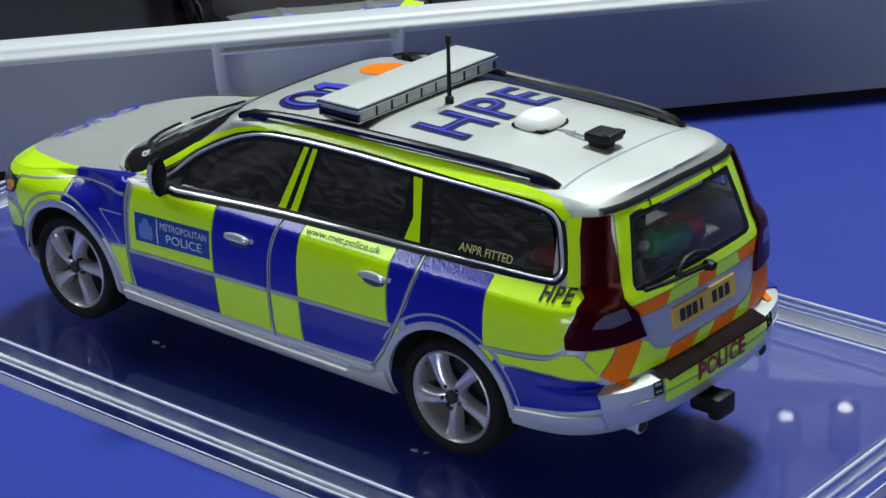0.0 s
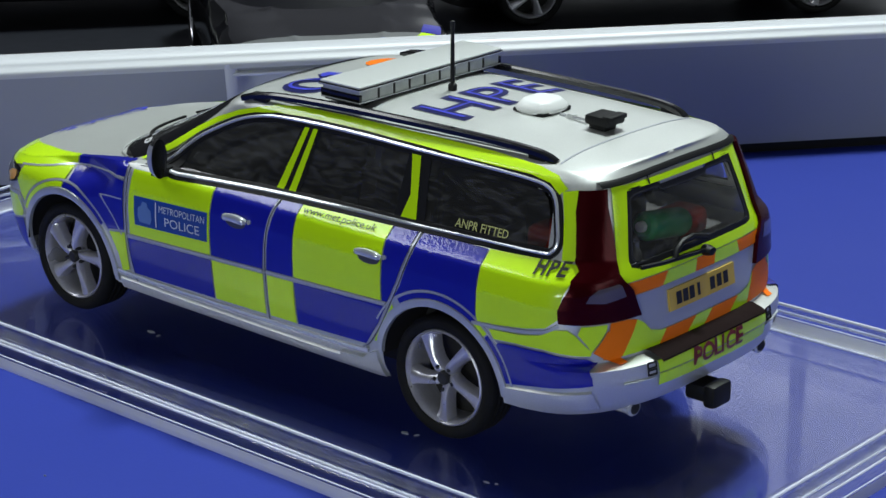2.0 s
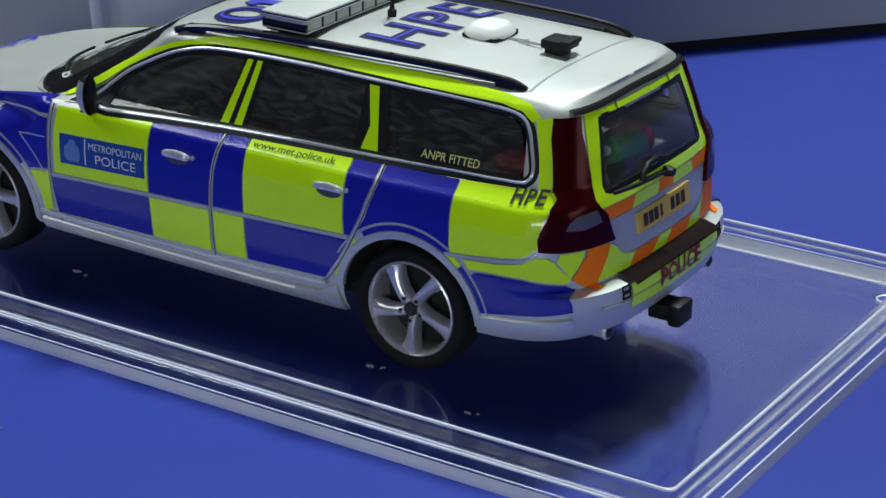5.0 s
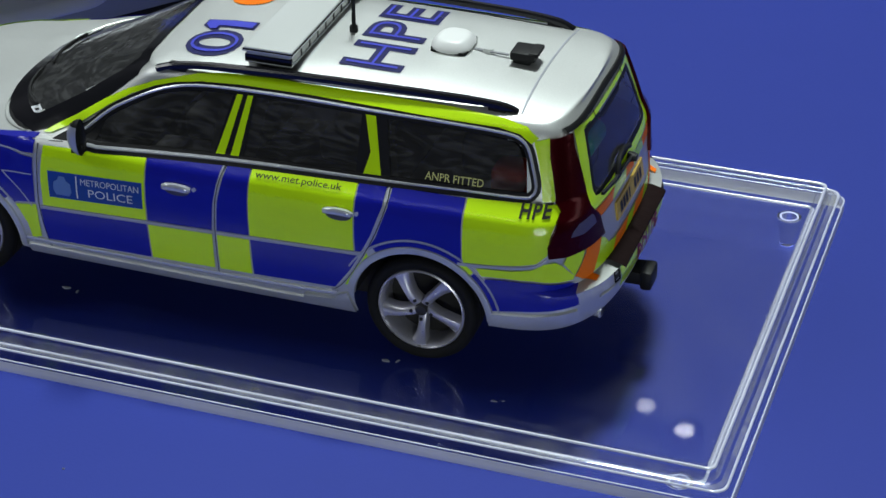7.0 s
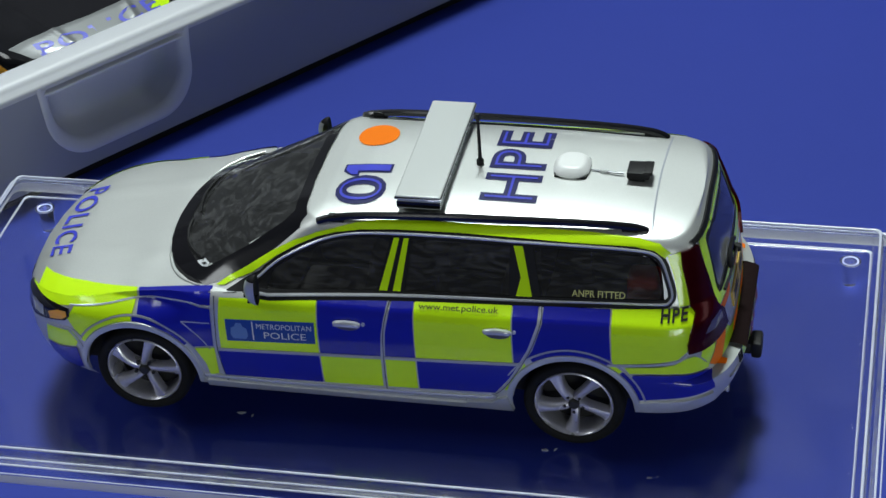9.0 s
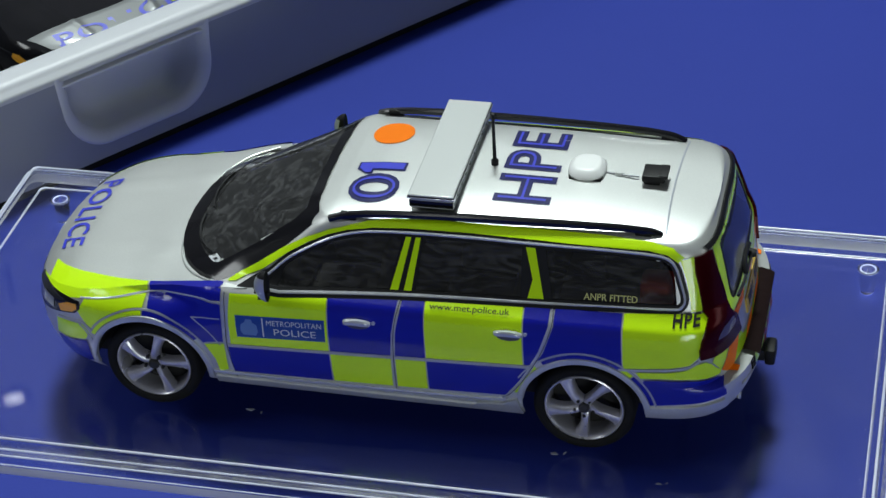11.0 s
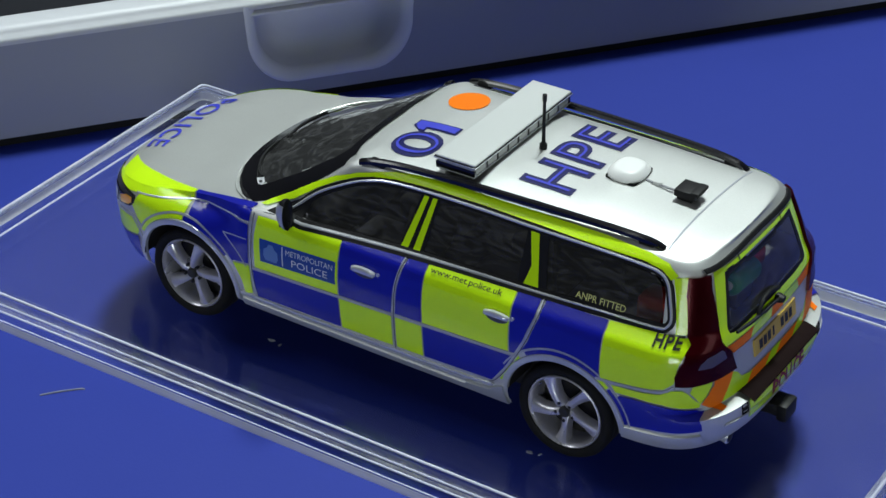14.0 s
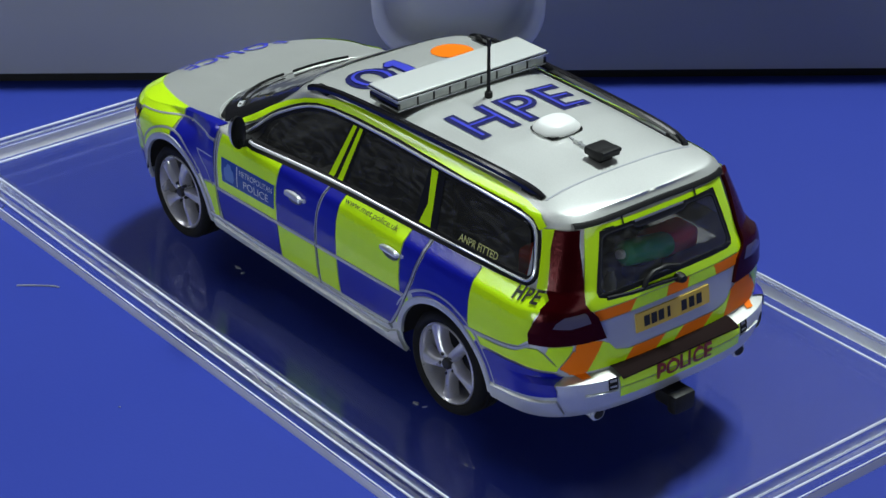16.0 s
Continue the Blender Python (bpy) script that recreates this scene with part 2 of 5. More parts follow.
def thing(name, label, category, kind="", group=""):
    return tagged(new(name), label, category, group, kind)


def lerp(x, xs, ys):
    return float(np.interp(x, xs, ys))


def grid(rows, close=False):
    """A skin over rows of points."""
    bm = bmesh.new()
    vs = [[bm.verts.new(p) for p in row] for row in rows]
    for a, b in zip(vs, vs[1:]):
        n = len(a)
        for i in range(n if close else n - 1):
            j = (i + 1) % n
            bm.faces.new((a[i], a[j], b[j], b[i]))
    return bm


def box(x0, x1, y0, y1, z0, z1, bevel=0.0, seg=2, bm=None):
    bm2 = bmesh.new()
    r = bmesh.ops.create_cube(bm2, size=1)
    for v in r["verts"]:
        v.co = Vector(((x0 + x1) / 2 + v.co.x * (x1 - x0), (y0 + y1) / 2 + v.co.y * (y1 - y0), (z0 + z1) / 2 + v.co.z * (z1 - z0)))
    if bevel:
        bmesh.ops.bevel(bm2, geom=bm2.edges[:] + bm2.verts[:], offset=bevel, segments=seg, affect="EDGES", profile=0.6)
    return join(bm, bm2)


def join(bm, other):
    if bm is None:
        return other
    me = bpy.data.meshes.new("joined")
    other.to_mesh(me)
    other.free()
    bm.from_mesh(me)
    bpy.data.meshes.remove(me)
    return bm


def lathe(profile, n=48, closed=False):
    """Profile of (radius, y) turned round the y axis."""
    rows = []
    for r, y in profile + (profile[:1] if closed else []):
        rows.append([(r * math.cos(2 * math.pi * i / n), y, r * math.sin(2 * math.pi * i / n)) for i in range(n)])
    return grid(rows, True)


def moved(bm, m):
    bmesh.ops.transform(bm, matrix=m, verts=bm.verts)
    return bm


def sweep(path, shape, up=(0, 0, 1)):
    """A closed section of (across, up) points carried along a path."""
    rows = []
    path = [Vector(p) for p in path]
    for i, p in enumerate(path):
        d = (path[min(i + 1, len(path) - 1)] - path[max(i - 1, 0)]).normalized()
        side = d.cross(Vector(up)).normalized()
        top = side.cross(d).normalized()
        rows.append([p + side * a + top * b for a, b in shape])
    bm = grid(rows, True)
    for end in (0, -1):
        vs = [v for v in bm.verts if any((v.co - Vector(q)).length < 1e-7 for q in rows[end])]
        if len(vs) == len(shape):
            order = sorted(vs, key=lambda v: [i for i, q in enumerate(rows[end]) if (v.co - Vector(q)).length < 1e-7][0])
            bm.faces.new(order)
    bmesh.ops.recalc_face_normals(bm, faces=bm.faces)
    return bm


def smooth_path(points, n=6):
    """Catmull-Rom through the points, of any dimension."""
    p = [np.array(q, float) for q in points]
    p = [2 * p[0] - p[1]] + p + [2 * p[-1] - p[-2]]
    out = []
    for i in range(1, len(p) - 2):
        for k in range(n):
            t = k / n
            out.append(0.5 * (2 * p[i] + (p[i + 1] - p[i - 1]) * t + (2 * p[i - 1] - 5 * p[i] + 4 * p[i + 1] - p[i + 2]) * t**2 + (3 * p[i] - p[i - 1] - 3 * p[i + 1] + p[i + 2]) * t**3))
    return [tuple(q) for q in out + [p[-2]]]


def arc(cx, cz, r, a0, a1, n=14):
    return [(cx + r * math.cos(radians(a0 + (a1 - a0) * i / n)), cz + r * math.sin(radians(a0 + (a1 - a0) * i / n))) for i in range(n + 1)]


# ---- the car's surfaces ----
AXLE, WHEEL_Z = 1.415, 0.322


def half_width(z):
    return lerp(z, (0.14, 0.20, 0.25, 0.32, 0.45, 0.62, 0.75, 0.85, 0.915, 0.94, 0.955, 0.962, 0.970, 1.0, 1.015, 1.03, 1.05, 1.36, 1.40, 1.43, 1.46), (0.77, 0.82, 0.86, 0.885, 0.905, 0.920, 0.924, 0.917, 0.902, 0.892, 0.886, 0.883, 0.876, 0.843, 0.8265, 0.810, 0.790, 0.668, 0.65, 0.615, 0.54))


def nose_x(z):
    return lerp(z, (0.14, 0.25, 0.40, 0.55, 0.70, 0.76, 0.90), (-2.20, -2.29, -2.355, -2.365, -2.325, -2.285, -2.11))


def tail_x(z):
    return lerp(z, (0.14, 0.28, 0.36, 0.50, 0.555, 0.575, 0.70, 0.74, 0.84, 0.93, 1.00, 1.20, 1.375, 1.43), (2.25, 2.36, 2.42, 2.45, 2.44, 2.36, 2.352, 2.345, 2.33, 2.32, 2.30, 2.243, 2.188, 2.135))


def tail_len(z):
    return lerp(z, (0.5, 0.8, 1.0, 1.375), (0.47, 0.42, 0.40, 0.36))


def tail_bend(z):
    """How square the corners of the tail are."""
    return lerp(z, (0.5, 0.8, 1.0, 1.375), (3.0, 3.0, 3.4, 4.0))


def screen_x(z):
    return lerp(z, (0.94, 0.98, 1.20, 1.43, 1.46), (-1.40, -1.31, -0.83, -0.35, -0.29))


def screen_len(z):
    return lerp(z, (0.98, 1.07, 1.30, 1.43), (0.72, 0.60, 0.34, 0.17))


def belt(x):
    return lerp(x, (-2.34, -2.2, -2.0, -1.7, -1.39, -1.13, -0.87, -0.5, 0.2, 0.9, 1.77, 2.0, 2.12, 2.2, 2.4), (0.70, 0.757, 0.800, 0.848, 0.910, 0.952, 0.99, 1.005, 1.02, 1.03, 1.065, 1.07, 1.02, 0.95, 0.93))


def sill(x):
    return lerp(x, (-2.34, -2.0, -1.8, -0.95, 1.0, 1.8, 2.4), (0.19, 0.15, 0.20, 0.25, 0.215, 0.285, 0.34))


def taper(x):
    return (0.019 if x > 0 else 0.012) * max(0, abs(x) - 0.9) ** 1.5


def tail_round(x, z):
    r, n = tail_x(z), tail_len(z)
    u = min(1, max(0, (x - r + n) / n))
    k = tail_bend(z)
    return max(0, 1 - u**k) ** (1 / k)


def side_y(x, z):
    w = (half_width(z) - taper(x)) * tail_round(x, z)
    # rounded tops of the front wings
    w -= 0.105 * min(1, max(0, (-0.95 - x) / 0.35)) * min(1, max(0, (z - 0.70) / 0.17)) ** 2
    if x < -1.44:
        u = min(1, (-1.44 - x) / (-1.44 - nose_x(z)))
        w *= max(0, 1 - u**2.9) ** (1 / 2.9)
    return w


def cabin_y(x, z):
    w = (half_width(z) - taper(x)) * tail_round(x, z)
    s = screen_x(z) + screen_len(z)
    if x < s:
        u = min(1, (s - x) / screen_len(z))
        w *= max(0, 1 - u**2.4) ** (1 / 2.4)
    return w


def roof_z(x, y):
    h = lerp(x, (-0.35, -0.2, 0.0, 0.35, 0.7, 1.3, 1.8, 2.135), (0.0, 0.024, 0.046, 0.062, 0.068, 0.064, 0.044, 0.016))
    k = min(1, abs(y) / max(0.05, cabin_y(x, 1.43)))
    return 1.43 + h * (1 - k**4.5)


def hood_z(x, y):
    k = min(1, abs(y) / max(0.05, side_y(x, belt(x))))
    h = lerp(x, (-2.34, -2.2, -2.0, -1.7, -1.3, -1.0, -0.8), (0.015, 0.052, 0.060, 0.052, 0.030, 0.020, 0.015))
    rib = 0.010 * math.exp(-(((abs(y) - lerp(x, (-2.2, -1.2), (0.30, 0.47))) / 0.03) ** 2))
    return belt(x) + h * (1 - k**4.0) + (rib if x > -2.2 else 0)


def on_left(x, z):
    return (x, -(cabin_y(x, z) if z > 0.99 and x < 0.5 else side_y(x, z)), z)


def on_right(x, z):
    p = on_left(x, z)
    return (p[0], -p[1], p[2])


def on_rear(y, z):
    w, n, k = half_width(z) - taper(2.1), tail_len(z), tail_bend(z)
    return (tail_x(z) - n + n * max(0, 1 - min(1, abs(y) / w) ** k) ** (1 / k), y, z)


def on_roof(x, y):
    return (x, y, roof_z(x, y))


def on_hood(x, y):
    return (x, y, hood_z(x, y))


def on_screen(y, z):
    w = half_width(z) - 0.003
    n = screen_len(z)
    return (screen_x(z) + n - n * max(0, 1 - min(1, abs(y) / w) ** 2.4) ** (1 / 2.4), y, z)


def lifted(skin, a, b, off):
    """The point of a skin, raised by off along its outward normal."""
    p = Vector(skin(a, b))
    e = 0.012
    n = (Vector(skin(a + e, b)) - Vector(skin(a - e, b))).cross(Vector(skin(a, b + e)) - Vector(skin(a, b - e)))
    if n.length < 1e-9:
        return p
    n.normalize()
    centre = Vector((max(-1.6, min(1.6, p.x)), 0, 0.6))
    if n.dot(p - centre) < 0:
        n = -n
    return p + n * off


def patch(poly, skin, off=0.005, step=0.02, skirt=None):
    """A flat outline laid on a skin; skirt: the depth to which its rim goes down."""
    bm = bmesh.new()
    vs = [bm.verts.new((a, b, 0)) for a, b in poly]
    for tri in tessellate_polygon([[Vector((a, b, 0)) for a, b in poly]]):
        bm.faces.new([vs[i] for i in tri])
    lo = [min(p[i] for p in poly) for i in (0, 1)]
    hi = [max(p[i] for p in poly) for i in (0, 1)]
    for i, n in ((0, (1, 0, 0)), (1, (0, 1, 0))):
        k = math.floor(lo[i] / step) + 1
        while k * step < hi[i] - 1e-6:
            co = [0, 0, 0]
            co[i] = k * step
            bmesh.ops.bisect_plane(bm, geom=bm.verts[:] + bm.edges[:] + bm.faces[:], plane_co=co, plane_no=n)
            k += 1
    flat = {v: (v.co.x, v.co.y) for v in bm.verts}
    if skirt is not None:
        rim = [e for e in bm.edges if e.is_boundary]
        low = {}
        for e in rim:
            for v in e.verts:
                if v not in low:
                    low[v] = bm.verts.new(lifted(skin, *flat[v], skirt))
        for e in rim:
            a, b = e.verts
            bm.faces.new((a, b, low[b], low[a]))
    for v, (a, b) in flat.items():
        v.co = lifted(skin, a, b, off)
    bmesh.ops.recalc_face_normals(bm, faces=bm.faces)
    return bm


def ribbon(path, skin, width, height=0.008, off=0.0, closed=False, dense=5):
    """A raised band along a path on a skin."""
    pts = smooth_path(path, dense) if dense else path
    rows = []
    for i, p in enumerate(pts):
        a = pts[(i - 1) % len(pts)] if closed or i else p
        b = pts[(i + 1) % len(pts)] if closed or i < len(pts) - 1 else p
        d = Vector((b[0] - a[0], b[1] - a[1])).normalized()
        n = Vector((-d.y, d.x))
        rows.append([lifted(skin, p[0] + n.x * s * width / 2, p[1] + n.y * s * width / 2, off + h) for s, h in ((-1, -0.006), (-0.8, height * 0.75), (0, height), (0.8, height * 0.75), (1, -0.006))])
    if closed:
        rows.append(rows[0])
    bm = grid(rows)
    bmesh.ops.recalc_face_normals(bm, faces=bm.faces)
    return bm


def ring(outer, inner, skin, off=0.004, n=3):
    """A band between two loops of equally many points on a skin."""
    rows = []
    for k in range(n + 1):
        rows.append([lifted(skin, o[0] + (i[0] - o[0]) * k / n, o[1] + (i[1] - o[1]) * k / n, off) for o, i in zip(outer, inner)])
    bm = grid(rows, True)
    bmesh.ops.recalc_face_normals(bm, faces=bm.faces)
    return bm


def dense_loop(loop, n=6):
    return [(a[0] + (b[0] - a[0]) * k / n, a[1] + (b[1] - a[1]) * k / n) for a, b in zip(loop, loop[1:] + loop[:1]) for k in range(n)]


def lettering(text, place, wide, high, skin, off=0.006, fat=0.0, spread=1.0):
    """Words on a skin: place(u, v) gives the skin's coordinates from the word's own, each from 0 to 1."""
    cu = bpy.data.curves.new("words", "FONT")
    cu.body, cu.fill_mode, cu.resolution_u, cu.space_character = text, "BOTH", 4, spread
    plain = bpy.data.objects.new("words", cu)
    scene.collection.objects.link(plain)
    me = bpy.data.meshes.new_from_object(plain.evaluated_get(bpy.context.evaluated_depsgraph_get()))
    xs = [v.co.x for v in me.vertices]
    ys = [v.co.y for v in me.vertices]
    x0, x1, y0, y1 = min(xs), max(xs), min(ys), max(ys)
    bpy.data.meshes.remove(me)
    cu.offset = fat
    plain.update_tag()
    bpy.context.view_layer.update()
    me = bpy.data.meshes.new_from_object(plain.evaluated_get(bpy.context.evaluated_depsgraph_get()))
    bm = bmesh.new()
    bm.from_mesh(me)
    bpy.data.meshes.remove(me)
    bpy.data.objects.remove(plain)
    bpy.data.curves.remove(cu)
    for v in bm.verts:
        u, w = (v.co.x - x0) / (x1 - x0), (v.co.y - y0) / (y1 - y0)
        v.co = lifted(skin, *place(u, w), off)
    return bm


def inside(p, poly):
    x, y = p
    hit = False
    for (x0, y0), (x1, y1) in zip(poly, poly[1:] + poly[:1]):
        if (y0 > y) != (y1 > y) and x < (x1 - x0) * (y - y0) / (y1 - y0) + x0:
            hit = not hit
    return hit


# ---- setting ----
def setting():
    g = thing("table_top", "deep blue smooth table top under the display stands", "table", "structure")
    part("top", box(-0.9, 0.9, -0.6, 0.75, -0.25 * K - 0.03, -0.25 * K, 0.003), TABLE, g, scale=1)
    part("base", box(-0.8, 0.8, -0.5, 0.65, -0.8, -0.25 * K - 0.03), DARKROOM, g, "plain dark table base", scale=1)
    for name, b in (("wall_north", (-4, 4, 4.5, 4.6)), ("wall_south", (-4, 4, -4.1, -4.0)), ("wall_east", (4.0, 4.1, -4, 4.5)), ("wall_west", (-4.1, -4.0, -4, 4.5))):
        tagged(part(name, box(*b, -0.8, 2.7), BRIGHTWALL if name == "wall_north" else DARKROOM, None, scale=1), "grey exhibition hall wall, far off", "wall", kind="structure")
    tagged(part("floor", box(-4, 4, -4, 4.5, -0.9, -0.8), DARKROOM, None, scale=1), "grey hall floor", "floor", kind="structure")
    tagged(part("ceiling", box(-4, 4, -4, 4.5, 2.7, 2.8), ROOM, None, scale=1), "grey hall ceiling", "ceiling", kind="structure")
    # spot lamps on the hall's ceiling, which show as bright spots in the clear stand; the last six are added for glints
    # on the car
    for x, y in ((-0.23, 2.48), (-0.25, 2.37), (-0.57, 2.76), (-0.49, 2.71), (-1.19, 2.53), (-1.12, 2.63), (-1.95, 3.43), (-1.87, 3.54), (-1.36, 2.29), (-1.3, -0.7), (-0.5, -0.8), (0.3, -0.75), (1.1, -0.7), (1.5, 0.5), (1.4, 1.4)):
        lamp = thing("ceiling_spot", "small round white ceiling spot lamp, switched on", "lamp", group="hall spot lamps")
        part("housing", moved(lathe([(0.034, -0.004), (0.036, 0.10), (0.0, 0.10)], 20), Matrix.Translation((x, y, 2.0)) @ Matrix.Rotation(radians(90), 4, "X")), BLACK, lamp, scale=1)
        part("rod", box(x - 0.006, x + 0.006, y - 0.006, y + 0.006, 2.09, 2.7), BLACK, lamp, scale=1)
        part("bulb", moved(lathe([(0.0, -0.006), (0.012, -0.004), (0.017, 0.002)], 20), Matrix.Translation((x, y, 2.0)) @ Matrix.Rotation(radians(90), 4, "X")), LAMPGLOW, lamp, scale=1)


setting()

# ---- the clear stand ----
DECK_FLECKS = ((-0.80, -0.84, 0.055, 10), (-0.72, -0.86, 0.03, 80), (1.235, -0.955, 0.06, 5), (1.30, -0.94, 0.03, 60), (1.92, -1.135, 0.035, 0), (1.97, -1.12, 0.02, 40))
TABLE_FLECKS = ((-0.17, -2.13, 0.016, 20), (-1.9, -2.6, 0.012, 50))

def rounded_loop(hx, hy, z, r, n=6, cx=-0.01, cy=-0.01):
    out = []
    for sx, sy, a in ((1, 1, 0), (-1, 1, 90), (-1, -1, 180), (1, -1, 270)):
        out += [(cx + sx * (hx - r) + r * math.cos(radians(a + 90 * i / n)), cy + sy * (hy - r) + r * math.sin(radians(a + 90 * i / n)), z) for i in range(n + 1)]
    return out


LONGER = 1.688


def display_stand():
    base = thing("display_stand", "clear acrylic display stand with raised rim under the model car", "display stand")
    # under face, outer flange, step, upright lip, deck
    prof = [(1.50, -0.058), (1.60, -0.058), (1.642, -0.056), (1.650, -0.048), (1.650, 0.018), (1.645, 0.032), (1.625, 0.062), (1.612, 0.073), (1.575, 0.078), (1.562, 0.085), (1.552, 0.10), (1.548, 0.135), (1.540, 0.148), (1.520, 0.151), (1.500, 0.146), (1.492, 0.13), (1.482, 0.02), (1.476, 0.006), (1.46, 0.0), (1.44, 0.0), (1.40, 0.0)]
    rows = [rounded_loop(hy + LONGER, hy, z, 0.075 if hy > 1.56 else 0.045) for hy, z in prof]
    bm = grid(rows, True)
    bm.verts.ensure_lookup_table()
    n = len(rows[0])
    bm.faces.new([bm.verts[i] for i in range(n)])
    bm.faces.new([bm.verts[i] for i in range((len(rows) - 1) * n, len(rows) * n)])
    bmesh.ops.recalc_face_normals(bm, faces=bm.faces)
    plate = part("plate", bm, ACRYLIC, base, "clear moulded acrylic tray", smooth=25)
    plate.visible_shadow = False
    # edge band is white for light piped through it, blotched for reflections
    for name, mat, loops in (("edge_band", EDGE_GLOW, [(1.645, -0.0555), (1.6525, -0.046), (1.6525, -0.015), (1.6525, 0.016)]), ("lip_face", MILKY, [(1.5500, 0.13), (1.5540, 0.10), (1.5640, 0.0868)]), ("flange_face", MILKY, [(1.580, 0.0795), (1.596, 0.0775), (1.606, 0.0755)])):
        band = part(name, grid([rounded_loop(hy + LONGER, hy, z, 0.075 if hy > 1.56 else 0.045) for hy, z in loops], True), mat, base, "outer edge painted whitish for the light inside the acrylic" if mat is EDGE_GLOW else "polished rim face")
        band.visible_shadow = False
    # thin pale tubes laid where the bevelled edges catch highlights
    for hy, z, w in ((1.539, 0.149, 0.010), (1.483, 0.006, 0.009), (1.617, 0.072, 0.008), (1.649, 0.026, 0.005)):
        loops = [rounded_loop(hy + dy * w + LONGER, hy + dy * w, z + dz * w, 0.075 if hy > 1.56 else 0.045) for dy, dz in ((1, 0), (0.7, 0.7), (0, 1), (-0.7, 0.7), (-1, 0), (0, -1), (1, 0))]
        line = part("glint_line", grid(loops, True), EDGE_GLINT, base, "pale tube for the glint along the edge")
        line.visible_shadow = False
    for sx in (-1, 1):
        for sy in (-1, 1):
            peg = lathe([(0.0, -0.052), (0.075, -0.052), (0.075, -0.07), (0.062, -0.10), (0.052, -0.235), (0.045, -0.248), (0.0, -0.248)], 24)
            foot = part("foot", moved(moved(peg, Matrix.Rotation(radians(90), 4, "X")), Matrix.Translation((sx * 3.02, sy * 1.425, 0))), PEG, base, "clear round peg foot")
            foot.visible_shadow = False
            # pale ring that paints the highlight round the peg's top
            glint_ring = lathe([(0.048, -0.058), (0.058, -0.056), (0.060, -0.064), (0.050, -0.068), (0.048, -0.058)], 28)
            part("foot_glint", moved(moved(glint_ring, Matrix.Rotation(radians(90), 4, "X")), Matrix.Translation((sx * 3.02, sy * 1.425, 0))), EDGE_GLINT, base, "pale ring for the glint round the foot").visible_shadow = False


display_stand()


def fleck(place, size, turn, name, label):
    """An irregular flat chip of dust or dried glue."""
    bm = bmesh.new()
    ring_in = [(size * random.uniform(0.35, 1.0) * math.cos(a), size * 0.45 * random.uniform(0.3, 1.0) * math.sin(a)) for a in np.linspace(0, 2 * math.pi, 11, False)]
    top = [bm.verts.new((x * 0.8, y * 0.8, 0.006)) for x, y in ring_in]
    low = [bm.verts.new((x, y, 0.0)) for x, y in ring_in]
    bm.faces.new(top)
    for i in range(len(top)):
        bm.faces.new((low[i], low[i - 1], top[i - 1], top[i]))
    bmesh.ops.recalc_face_normals(bm, faces=bm.faces)
    tagged(part(name, moved(bm, Matrix.Translation(place) @ Matrix.Rotation(radians(turn), 4, "Z")), FLECK, None), label, "dust", group=name + "s")


for x, y, size, turn in DECK_FLECKS:
    fleck((x, y, 0.001), size * 0.65, turn, "glue_fleck", "small whitish glue fleck on the clear stand")
for x, y, size, turn in TABLE_FLECKS:
    fleck((x, y, -0.249), size, turn, "lint_fleck", "small pale lint fleck on the blue table")
fibre = part("lint_fibre", sweep(smooth_path([(-1.91, -1.88, -0.246), (-1.86, -1.82, -0.243), (-1.80, -1.75, -0.244), (-1.74, -1.69, -0.243), (-1.71, -1.67, -0.246)], 4), [(-0.007, -0.003), (0.007, -0.003), (0.004, 0.003), (-0.004, 0.003)]), FLECK, None)
tagged(fibre, "thin pale lint fibre lying on the blue table", "dust")

# ---- plinth behind ----
ALONG, AWAY, CORNER = Vector((0.619, 0.786, 0)).normalized(), Vector((-0.786, 0.619, 0)).normalized(), Vector((-2.0, 3.55, 0))


def plinth_point(s, depth, z):
    return CORNER + ALONG * s + AWAY * depth + Vector((0, 0, z))


